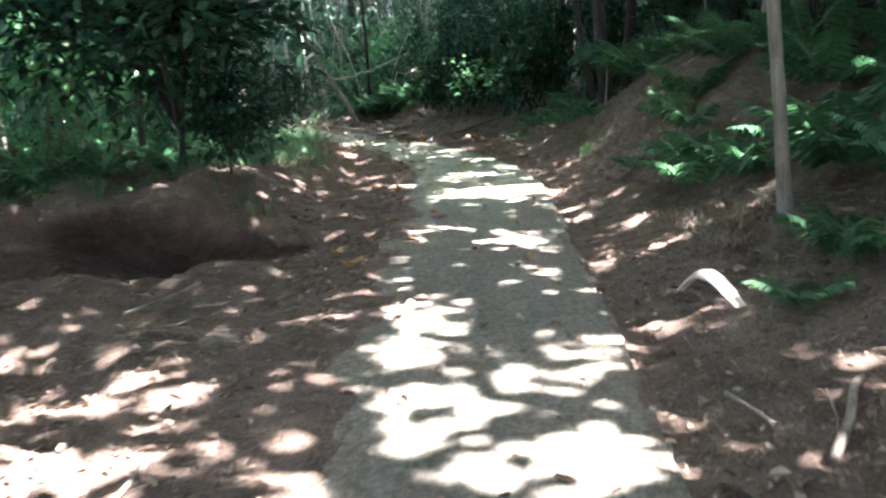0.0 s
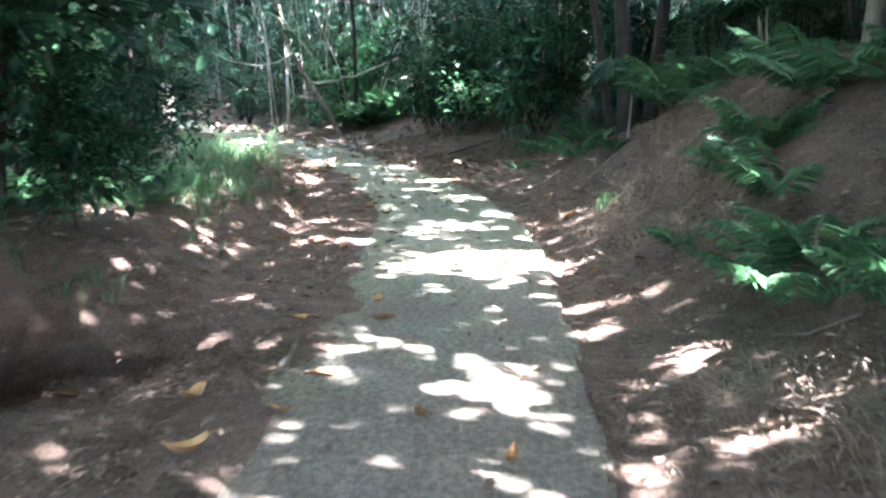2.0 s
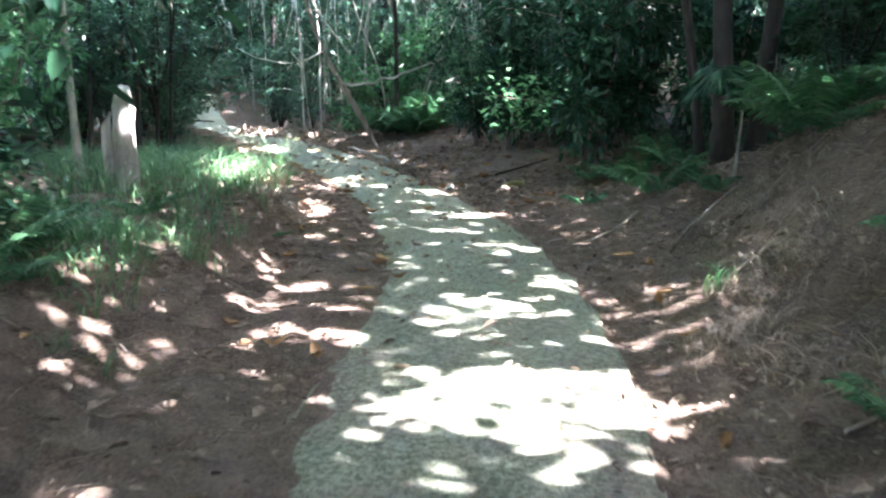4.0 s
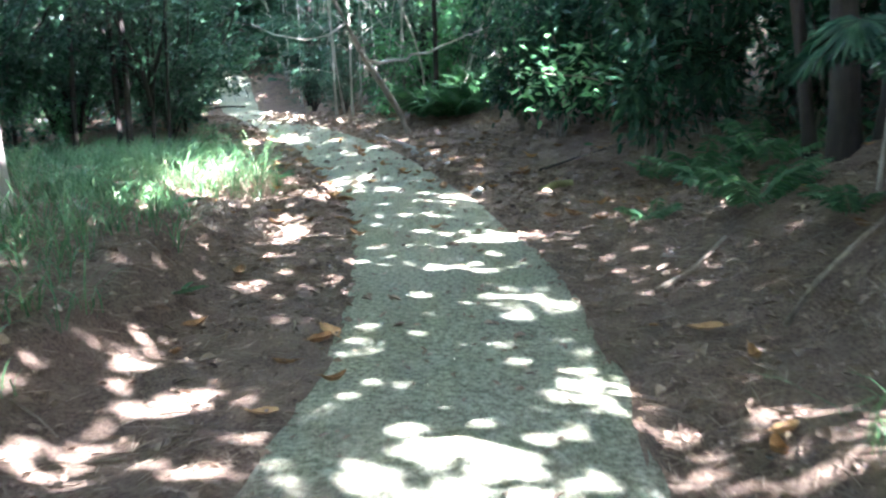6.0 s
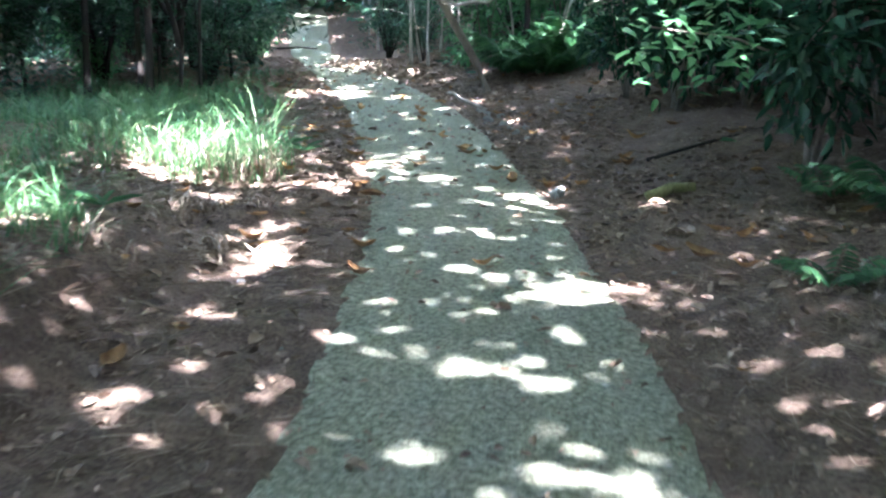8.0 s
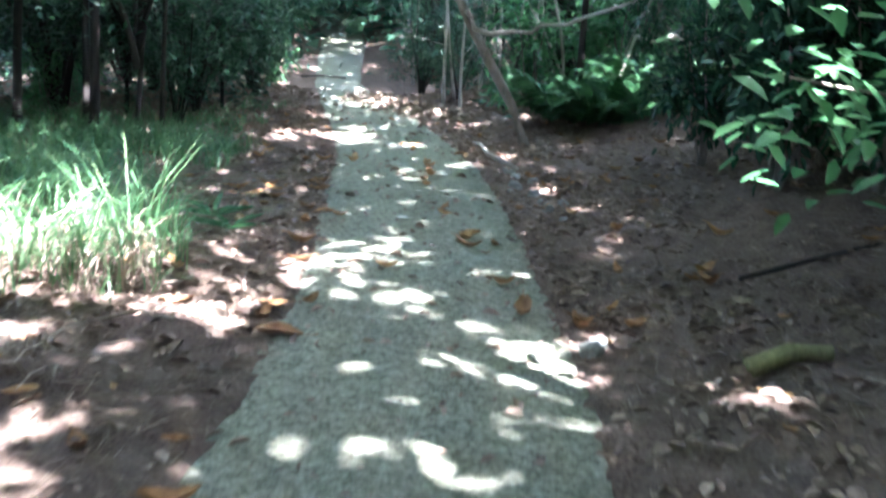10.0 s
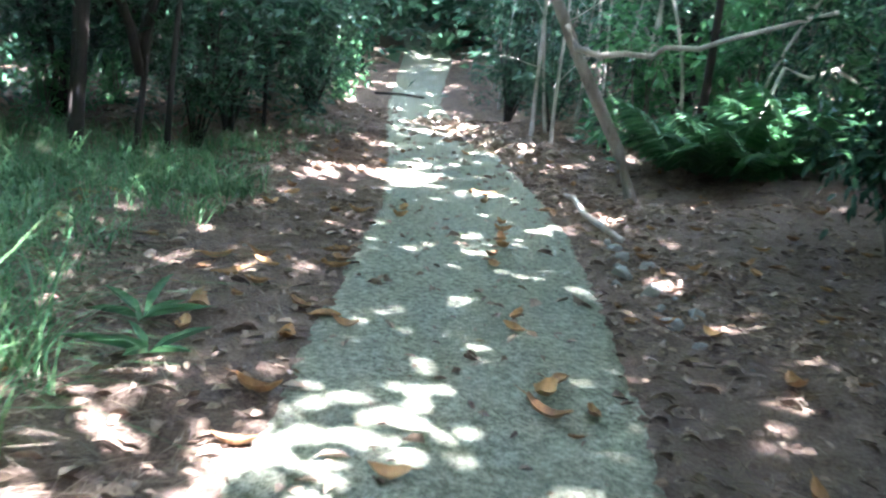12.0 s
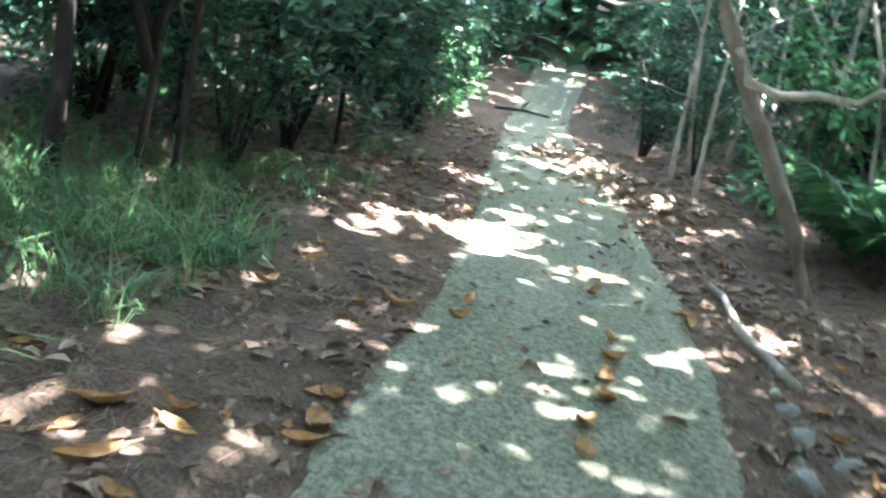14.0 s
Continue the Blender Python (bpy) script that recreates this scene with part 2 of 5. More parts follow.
# ---- the ground ----
PATH_Y = [-6.0, 0.0, 3.4, 5.0, 6.4, 8.0, 9.5, 11.0, 12.5, 13.8, 15.2, 16.4, 17.6, 18.8, 20.0, 21.2, 22.5, 23.8, 25.2, 27.0, 29.0, 31.0, 33.0, 35.0, 37.0, 39.5, 42.0, 46.0, 60.0]
PATH_L = [-0.68, -0.66, -0.64, -0.60, -0.53, -0.48, -0.43, -0.40, -0.30, -0.36, -0.54, -0.79, -1.05, -1.38, -1.76, -2.18, -2.68, -3.18, -3.73, -4.52, -5.50, -6.48, -7.40, -8.35, -9.25, -10.3, -11.3, -13.3, -19.0]
PATH_R = [0.62, 0.68, 0.76, 0.88, 0.94, 1.05, 1.11, 1.18, 1.15, 1.05, 0.88, 0.65, 0.33, 0.03, -0.34, -0.71, -1.13, -1.60, -2.12, -2.92, -3.95, -4.95, -6.10, -7.15, -8.1, -9.05, -9.95, -11.9, -17.5]
BASE_Y = [-10.0, 0.0, 5.0, 12.0, 20.0, 27.0, 31.0, 34.0, 36.6, 37.2, 39.5, 42.0, 46.0, 60.0, 72.0, 120.0]
BASE_Z = [0.0, 0.0, 0.08, 0.12, 0.08, 0.10, 0.15, 0.14, 0.14, 0.24, 0.55, 0.95, 1.6, 3.6, 8.5, 30.0]
BANK_Y = [-8.0, 0.0, 4.0, 7.0, 9.5, 12.0, 14.5, 17.0, 20.0, 24.0, 30.0, 60.0]
BANK_H = [0.3, 0.35, 0.45, 0.85, 1.4, 1.65, 1.35, 0.85, 0.5, 0.4, 0.6, 0.8]
BANK_W = [4.0, 3.5, 3.0, 2.6, 2.5, 2.6, 2.8, 3.4, 3.8, 4.0, 4.0, 5.0]


def smooth(a, b, x):
    t = min(max((x - a) / (b - a), 0), 1)
    return t * t * (3 - 2 * t)


def bell(x, y, cx, cy, rx, ry):
    return math.exp(-(((x - cx) / rx) ** 2 + ((y - cy) / ry) ** 2))


def edges_at(y):
    return float(np.interp(y, PATH_Y, PATH_L)), float(np.interp(y, PATH_Y, PATH_R))


def base_at(y):
    return float(np.interp(y, BASE_Y, BASE_Z))


def height(x, y):
    l, r = edges_at(y)
    z = base_at(y)
    n1 = noise.noise((x * 0.45, y * 0.45, 3.1))
    n2 = noise.noise((x * 1.7, y * 1.7, 7.7))
    n3 = noise.noise((x * 6.0, y * 6.0, 1.3))
    n4 = noise.noise((x * 17.0, y * 17.0, 4.2))
    out = max(x - r, l - x)
    if x > r:
        u = x - r
        w = float(np.interp(y, BANK_Y, BANK_W))
        z += float(np.interp(y, BANK_Y, BANK_H)) * (0.2 * smooth(0.1, w * 0.55, u) + 0.8 * smooth(w * 0.28, w, u))
        z += 0.10 * min(max(u - w, 0), 12)
        z -= 0.05 * bell(u, 0, 0.12, 0, 0.16, 1) * smooth(-2, 4, y) * (1 - smooth(14, 17, y))
    elif x < l:
        u = l - x
        z += (0.40 + 0.14 * bell(x, y, -2.3, 9.2, 1.4, 0.9)) * smooth(0.75 + 0.12 * bell(0, y, 0, 14.6, 1, 1.6), 1.7 - 0.45 * bell(0, y, 0, 14.6, 1, 1.6) + 0.2 * n2, u) * smooth(8.4, 9.0, y) * (1 - smooth(15.5, 19.0, y)) * (1 - 0.5 * smooth(3.0, 5.0, u))
        z += 0.22 * smooth(1.0, 2.4, u) * smooth(15.5, 18.0, y) * (1 - smooth(20.0, 22.5, y))
        z -= 0.50 * bell(x, y, -2.4, 8.1, 1.2, 0.7)
        z += (0.06 * n2 + 0.05 * n3) * smooth(0.6, 1.4, u) * (1 - smooth(9.0, 10.5, y))
        z -= 0.055 * min(max(u - 3.5, 0), 16)
        z += 0.02 * bell(u, 0, 0.0, 0, 0.4, 1) * (1 - smooth(8, 11, y))
    k = smooth(0.0, 0.5, out)
    z += k * (0.10 * n1 * smooth(0.3, 2.5, out) + 0.08 * n2 + 0.04 * n3) + (0.012 * n4 + 0.008 * n3) * smooth(-0.05, 0.1, out)
    if out < 0:
        spill = (0.14 + 0.24 * noise.noise((3.0, y * 1.9, 0.7)) + 0.1 * noise.noise((8.0, y * 6.0, 0.7))) * (1 - smooth(9.5, 12.5, y))
        z -= 0.07 * smooth(0.0, 0.12, min(-out, max(x - l - spill, 0)))
        if x - l < spill:
            z += 0.012 * smooth(0, 0.08, spill - (x - l))
    else:
        z -= 0.015 * (1 - smooth(0, 0.2, out))
    return z


def spread_axis(a, b, step, far, grow=1.28):
    mid = list(np.arange(a, b + step * 0.5, step))
    lo, hi, s = [], [], step
    x, y = a, b
    while y < far:
        s *= grow
        x -= s
        y += s
        lo.append(x)
        hi.append(y)
    return lo[::-1] + mid + hi


def lip(x, y):
    """How far the turf of the mound leans out over the hollow beneath the bush."""
    k = smooth(8.4, 9.0, y) * (1 - smooth(9.0, 10.6, y))
    return 0.0 if k == 0 else 1.5 * k * bell(x, 0, -2.6, 0, 1.3, 1) * (1 + 0.7 * noise.noise((x * 2.1, y * 0.8, 3.0)))


def build_ground():
    xs = spread_axis(-9.0, 5.5, 0.085, 600)
    ys = spread_axis(-1.0, 33.0, 0.10, 600)
    verts = [(x, y - lip(x, y), height(x, y)) for y in ys for x in xs]
    w = len(xs)
    quads = [(j * w + i, j * w + i + 1, (j + 1) * w + i + 1, (j + 1) * w + i) for j in range(len(ys) - 1) for i in range(w - 1)]
    ob = new("ground", mesh_of("ground", verts, quads, SOIL, True))
    tagged(ob, "brown forest soil rising to a bank beside the path", "ground", kind="structure")


def build_path():
    """The poured concrete strip, with a crumbled edge and a real thickness."""
    ys = np.concatenate([np.arange(-5.0, 32.0, 0.06), np.arange(32.0, 52.0, 0.15)])
    cols = [0.0, 0.0, 0.03, 0.1, 0.2, 0.3, 0.4, 0.5, 0.6, 0.7, 0.8, 0.9, 0.97, 1.0, 1.0]
    verts, faces = [], []
    for y in ys:
        l, r = edges_at(y)
        l += 0.045 * noise.noise((2.0, y * 1.6, 0.3)) + 0.025 * noise.noise((5.0, y * 7, 0.3))
        r += 0.040 * noise.noise((9.0, y * 1.8, 0.3)) + 0.022 * noise.noise((7.0, y * 8, 0.3))
        for k, c in enumerate(cols):
            x = l + (r - l) * c
            z = base_at(y) + 0.006 * noise.noise((x * 1.3, y * 1.3, 5.0)) + 0.0035 * noise.noise((x * 9, y * 9, 2.0))
            z -= 0.012 * (abs(c - 0.5) * 2) ** 6
            if k in (0, len(cols) - 1):
                z -= 0.14
            verts.append((x, y, z))
    w = len(cols)
    for j in range(len(ys) - 1):
        for i in range(w - 1):
            faces.append((j * w + i, j * w + i + 1, (j + 1) * w + i + 1, (j + 1) * w + i))
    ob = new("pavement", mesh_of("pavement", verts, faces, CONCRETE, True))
    tagged(ob, "worn grey-green concrete footpath with crumbled edges", "footpath", kind="structure")


build_ground()
build_path()

# ---- the canopy: leaves high above, with gaps where the sun comes through ----
GAPS_START = [(-0.07, 3.21, 0.10, 0.12), (-0.64, 3.24, 0.08, 0.15), (0.41, 3.32, 0.39, 0.19), (-1.47, 3.33, 0.22, 0.19), (-0.14, 3.82, 0.19, 0.14), (1.53, 3.87, 0.17, 0.20), (-1.83, 4.01, 0.13, 0.19), (-0.25, 4.12, 0.20, 0.09), (0.19, 4.20, 0.13, 0.09), (-1.56, 4.33, 0.18, 0.19), (0.65, 4.57, 0.30, 0.18), (-0.28, 4.75, 0.19, 0.19), (1.38, 4.86, 0.07, 0.15), (1.08, 4.89, 0.15, 0.18), (-2.41, 5.11, 0.12, 0.26), (-0.26, 5.46, 0.24, 0.20), (-2.27, 5.55, 0.07, 0.22), (0.55, 6.23, 0.23, 0.16), (1.06, 6.65, 0.15, 0.13), (1.43, 6.80, 0.15, 0.09), (1.68, 7.12, 0.21, 0.20), (1.88, 7.26, 0.11, 0.13)]
GAPS_CURVE = [(0.53, 7.66, 0.24, 0.20), (0.55, 7.87, 0.29, 0.25), (1.42, 7.96, 0.19, 0.16), (-0.18, 8.35, 0.13, 0.13), (-1.11, 9.31, 0.18, 0.19), (0.53, 10.54, 0.74, 0.30), (0.62, 10.91, 0.75, 0.30), (-0.71, 11.65, 0.07, 0.13), (1.05, 11.82, 0.11, 0.07), (1.40, 12.00, 0.08, 0.13), (1.91, 12.03, 0.23, 0.11), (0.15, 12.30, 0.21, 0.22), (1.03, 12.32, 0.14, 0.09), (0.56, 12.56, 0.26, 0.14), (1.88, 12.58, 0.37, 0.24), (0.20, 12.67, 0.25, 0.26), (-1.07, 12.68, 0.14, 0.30), (1.40, 12.80, 0.20, 0.18), (-1.07, 13.07, 0.16, 0.16), (1.92, 13.09, 0.75, 0.30), (-0.17, 13.26, 0.08, 0.08), (-0.91, 13.27, 0.10, 0.13)]
GAPS_BANK = [(-1.49, 13.52, 0.06, 0.08), (0.89, 13.55, 0.21, 0.25), (-1.38, 13.58, 0.14, 0.19), (-0.26, 13.72, 0.13, 0.09), (-1.39, 13.74, 0.12, 0.14), (1.33, 13.91, 0.12, 0.10), (0.32, 14.06, 0.08, 0.09), (-0.08, 14.09, 0.08, 0.07), (-0.22, 14.11, 0.22, 0.11), (0.46, 14.17, 0.15, 0.21), (2.08, 14.72, 0.27, 0.30), (0.53, 14.91, 0.26, 0.30), (1.32, 15.70, 0.13, 0.14), (-2.82, 16.66, 0.22, 0.30), (0.27, 17.30, 0.47, 0.24), (-0.40, 18.30, 0.09, 0.08), (-0.60, 18.35, 0.18, 0.20), (-0.76, 18.58, 0.05, 0.05), (0.44, 19.48, 0.12, 0.30), (0.38, 19.68, 0.07, 0.15), (-0.28, 19.76, 0.17, 0.26)]
GAPS_BEND = [(-0.60, 19.78, 0.31, 0.30), (-2.12, 19.89, 0.37, 0.30), (-3.50, 19.90, 0.60, 0.30), (-2.96, 19.94, 0.31, 0.30), (-0.85, 19.97, 0.19, 0.07), (-3.13, 20.04, 0.44, 0.30), (-1.26, 20.20, 0.08, 0.27), (-1.96, 20.27, 0.75, 0.30), (-0.28, 20.70, 0.05, 0.08), (-2.85, 20.84, 0.06, 0.17), (-2.57, 20.96, 0.18, 0.16), (-2.49, 21.07, 0.09, 0.21), (-1.91, 21.23, 0.36, 0.30), (-2.82, 21.85, 0.07, 0.15), (4.17, 21.92, 0.22, 0.30), (-3.67, 23.57, 0.07, 0.14), (-3.70, 23.65, 0.06, 0.11), (-2.65, 24.25, 0.10, 0.16), (-1.29, 24.29, 0.08, 0.24), (-2.74, 24.57, 0.08, 0.19), (-2.37, 25.36, 0.12, 0.30), (-4.79, 26.00, 0.13, 0.30)]
GAPS_GRASS = [(-2.17, 26.17, 0.18, 0.29), (-4.96, 26.39, 0.22, 0.28), (-7.62, 26.45, 0.33, 0.30), (-3.40, 26.55, 0.16, 0.23), (-4.54, 26.57, 0.19, 0.23), (-4.20, 26.58, 0.40, 0.22), (-4.24, 26.75, 0.40, 0.30), (-4.31, 27.05, 0.36, 0.28), (-4.52, 27.72, 0.17, 0.23), (3.72, 28.86, 0.49, 0.30), (-5.63, 28.87, 0.21, 0.30), (-5.77, 30.95, 0.75, 0.30), (-5.46, 31.84, 0.75, 0.30), (-6.26, 31.99, 0.42, 0.30), (-8.32, 35.25, 0.38, 0.30)]
# the broad patches of sun, ragged at the rim
PATCHES_NEAR = [(0.51, 10.6, 0.68, 0.42), (0.54, 7.48, 0.25, 0.33), (1.87, 7.29, 0.36, 0.38), (1.50, 6.88, 0.24, 0.22), (2.05, 6.8, 0.25, 0.25), (1.52, 8.0, 0.17, 0.21), (-1.54, 4.26, 0.24, 0.27), (-1.37, 3.23, 0.25, 0.2), (-0.26, 4.54, 0.19, 0.18), (0.34, 3.2, 0.36, 0.16), (0.58, 4.27, 0.26, 0.18), (-0.59, 3.12, 0.12, 0.18), (-0.16, 3.59, 0.2, 0.16), (0.17, 3.87, 0.16, 0.18), (-0.16, 5.17, 0.18, 0.2), (1.63, 3.81, 0.15, 0.3)]
PATCHES_MIDDLE = [(0.19, 12.12, 0.2, 0.23), (0.65, 12.44, 0.3, 0.17), (0.98, 13.22, 0.18, 0.2), (1.98, 13.5, 0.28, 0.6), (1.57, 12.71, 0.2, 0.22), (1.46, 11.9, 0.3, 0.38), (1.8, 12.25, 0.25, 0.25), (1.3, 12.3, 0.2, 0.2), (-0.87, 13.3, 0.13, 0.2), (-1.38, 13.81, 0.15, 0.3), (-1.06, 12.86, 0.12, 0.18), (1.47, 15.99, 0.16, 0.15), (0.28, 17.14, 0.3, 0.18), (-1.59, 17.45, 0.22, 0.32), (-1.9, 17.9, 0.15, 0.2)]
PATCHES_BEND = [(-1.84, 20.95, 0.30, 0.27), (-2.10, 20.08, 0.27, 0.30), (-3.5, 20.3, 0.34, 0.5), (-2.72, 19.8, 0.30, 0.4), (-0.6, 19.5, 0.2, 0.24), (-0.22, 19.8, 0.14, 0.24), (-1.17, 20.0, 0.08, 0.25), (-2.44, 20.97, 0.24, 0.28), (-2.9, 20.6, 0.2, 0.2), (-4.05, 26.35, 0.2, 0.16), (-4.56, 26.7, 0.16, 0.2), (-4.2, 29.9, 0.4, 0.3), (-5.4, 31.3, 0.4, 0.3), (-8.9, 38.0, 0.4, 0.4)]
PATCHES = PATCHES_NEAR + PATCHES_MIDDLE + PATCHES_BEND
GAPS = GAPS_START + GAPS_CURVE + GAPS_BANK + GAPS_BEND + GAPS_GRASS
# gaps that light single plants: palms, ferns, grass, the stump, a branch
LIT_PLANTS = [(2.84, 14.8, 0.5, 0.35), (1.62, 15.75, 0.34, 0.3), (2.75, 14.45, 0.3, 0.25), (-1.75, 29.05, 0.7, 0.5), (-0.7, 29.1, 0.6, 0.45), (-3.3, 19.45, 0.5, 0.45), (-3.2, 20.2, 0.4, 0.35), (-2.55, 18.75, 0.22, 0.16), (-1.95, 19.3, 0.33, 0.28), (-3.62, 15.6, 0.24, 0.2), (-0.42, 19.45, 0.42, 0.38), (-5.7, 11.9, 0.8, 0.6), (-1.95, 20.75, 0.3, 0.22), (-2.75, 20.5, 0.35, 0.3), (-2.03, 20.08, 0.22, 0.2), (-2.74, 21.19, 0.22, 0.2), (-2.4, 19.4, 0.3, 0.22)]


def in_gap(x, y):
    for gx, gy, gw, gl in LIT_PLANTS:
        if ((x - gx) / gw) ** 2 + ((y - gy) / gl) ** 2 < 1:
            return True
    # twigs and single leaves break up the gaps and fray their rims
    fray = 0.8 * noise.noise((x * 6.5, y * 6.5, 21.0)) + 0.9 * noise.noise((x * 12.5, y * 12.5, 4.0))
    for gx, gy, gw, gl in PATCHES:
        if ((x - gx) / (gw + 0.07)) ** 2 + ((y - gy) / (gl + 0.07)) ** 2 < 0.8 + 1.5 * fray:
            return True
    for gx, gy, gw, gl in GAPS:
        if ((x - gx) / (gw + 0.06)) ** 2 + ((y - gy) / (gl + 0.06)) ** 2 < 0.85 + 1.4 * fray:
            return True
    return False


def sun_reaches(x, y):
    """Whether a gap lets the sun down to this place on the ground."""
    if in_gap(x, y):
        return True
    a = 0.8 * noise.noise((x * 2.6, y * 2.6, 11.0)) + 0.8 * noise.noise((x * 6.1, y * 6.1, 2.0)) + 0.5 * noise.noise((x * 0.4, y * 0.4, 8.0))
    if bell(x, y, -2.5, 8.7, 1.6, 1.5) > 0.35:
        return False
    if y > 28.5 and x > -5.5:
        return a > 0.22
    if x < -3.8 and 20.6 < y < 27:
        return a > 1.1
    if x > (1.9 if y < 11 else 2.4) and y < 17 and a < 0.95:
        return False
    if x > -0.6 and 18 < y < 28.5:
        return a > 0.82
    return a > float(np.interp(y, FLECK_Y, FLECK))


FLECK_Y = [-2.0, 13.0, 17.0, 19.0, 24.0, 28.0, 31.0]
FLECK = [0.30, 0.32, 0.46, 0.90, 1.05, 0.80, 0.62]


def build_canopy():
    rng = np.random.default_rng(5)
    # over the path: fine leaves
    area = (-9.0, 7.0, -4.0, 34.0)
    n = 170000
    gx = rng.uniform(area[0], area[1], n)
    gy = rng.uniform(area[2], area[3], n)
    z = rng.uniform(6.5, 10.5, n)
    keep = np.array([not sun_reaches(a, b) for a, b in zip(gx, gy)])
    gx, gy, z = gx[keep], gy[keep], z[keep]
    n = len(gx)
    pos = np.stack([gx + SUN.x / SUN.z * z, gy + SUN.y / SUN.z * z, z], 1)
    ob = new("forest_canopy", leaf_mesh("forest_canopy", pos, rand_way(n, rng, 0.3), up_like(n, rng, 0.4), rng.uniform(0.17, 0.28, n), rng.uniform(0.13, 0.20, n), CANOPY_LEAF, simple=True))
    tagged(ob, "dense green leaf canopy high above the path", "canopy", kind="stuff")
    # over the woods around: larger sprays
    n = 130000
    gx = rng.uniform(-42, 40, n)
    gy = rng.uniform(-26, 75, n)
    z = rng.uniform(9.0, 14.0, n)
    inside = (gx > area[0] - 0.2) & (gx < area[1] + 0.2) & (gy > area[2] - 0.2) & (gy < area[3] + 0.2)
    lit = np.array([noise.noise((a * 0.9, b * 0.9, 4.0)) + 0.6 * noise.noise((a * 2.3, b * 2.3, 1.0)) > (0.22 if (33 < b < 50 and -14 < a < 9) or (20 < b < 42 and a < -9) else 0.38) for a, b in zip(gx, gy)])
    keep = ~inside & ~lit & ((gy < 23) | (rng.uniform(0, 1, n) < 0.78))
    gx, gy, z = gx[keep], gy[keep], z[keep]
    n = len(gx)
    pos = np.stack([gx + SUN.x / SUN.z * z, gy + SUN.y / SUN.z * z, z], 1)
    ob = new("forest_canopy", leaf_mesh("forest_canopy", pos, rand_way(n, rng, 0.3), up_like(n, rng, 0.4), rng.uniform(0.7, 1.15, n), rng.uniform(0.42, 0.7, n), CANOPY_LEAF, simple=True))
    tagged(ob, "green leaf canopy closing over the surrounding woods", "canopy", kind="stuff")
    # low boughs added out of view to darken the bank and the ground beyond
    n = 22000
    pos = np.stack([rng.uniform(4.9, 9.5, n), rng.uniform(-4, 19, n), rng.uniform(3.3, 4.6, n)], 1)
    more = np.stack([rng.uniform(2.4, 6.5, 8000), rng.uniform(19.5, 27, 8000), rng.uniform(3.4, 4.4, 8000)], 1)
    pos = np.concatenate([pos, more])
    n = len(pos)
    ob = new("forest_canopy", leaf_mesh("forest_canopy", pos, rand_way(n, rng, 0.3), up_like(n, rng, 0.4), rng.uniform(0.25, 0.45, n), rng.uniform(0.14, 0.22, n), FOREST_LEAF, simple=True))
    tagged(ob, "added low boughs, out of view, that shade the bank", "canopy", kind="stuff")
    # a lower storey of unseen crowns, added to darken the slope above the bank
    n = 34000
    pos = np.stack([rng.uniform(6.0, 22, n), rng.uniform(-2, 30, n), rng.uniform(4.2, 7.5, n)], 1)
    ob = new("forest_canopy", leaf_mesh("forest_canopy", pos, rand_way(n, rng, 0.3), up_like(n, rng, 0.4), rng.uniform(0.4, 0.7, n), rng.uniform(0.25, 0.4, n), CANOPY_LEAF, simple=True))
    tagged(ob, "added unseen crowns shading the slope above the bank", "canopy", kind="stuff")


build_canopy()

# ---- plants ----


def make_tree(seed, tall, radius, bark, lean=0.3, crown_from=0.55, crown_leaves=500, low_leaves=0, leaf=(0.16, 0.07), leaf_mat=None, label="", twigs=5):
    """A forest tree: uneven trunk with a flared foot, limbs, and a broken crown."""
    rng = random.Random(seed)
    nrng = np.random.default_rng(seed)
    root = new("tree")
    top = (rng.uniform(-lean, lean), rng.uniform(-lean, lean), tall)
    line = bent_line((0, 0, -0.25), top, 14, 0.03, rng)
    radii = [radius * (1.0 - 0.75 * i / 13) * (1.45 if i == 0 else 1.12 if i == 1 else 1) for i in range(14)]
    part("trunk", mesh_of("trunk", *tube(line, radii, 9, 0.09, seed), bark, True), root)
    tips = []
    for k in range(twigs):
        t = crown_from + (1 - crown_from) * k / max(twigs - 1, 1) * 0.95
        p = line[int(t * 13)].lerp(line[min(int(t * 13) + 1, 13)], t * 13 % 1)
        a = rng.uniform(0, 6.28)
        reach = rng.uniform(0.12, 0.26) * tall
        q = p + Vector((math.cos(a) * reach, math.sin(a) * reach, reach * rng.uniform(0.2, 0.8)))
        bl = bent_line(p, q, 6, 0.08, rng)
        part("limb", mesh_of("limb", *tube(bl, [max(radius * 0.33 * (1 - j / 6.5), 0.004) for j in range(6)], 5, 0.05, seed + k), bark, True), root)
        tips += bl[2:]
    n = crown_leaves
    tip = np.array([tuple(tips[i % len(tips)]) for i in range(n)])
    spread = 0.075 * tall
    base = tip + nrng.normal(0, 1, (n, 3)) * np.array([spread, spread, spread * 0.6])
    part("crown", leaf_mesh("crown", base, rand_way(n, nrng, 0.5), up_like(n, nrng), nrng.uniform(0.8, 1.3, n) * leaf[0] * 1.6, nrng.uniform(0.8, 1.2, n) * leaf[1] * 1.8, leaf_mat or FOREST_LEAF, simple=True), root)
    return tagged(root, label, "tree")


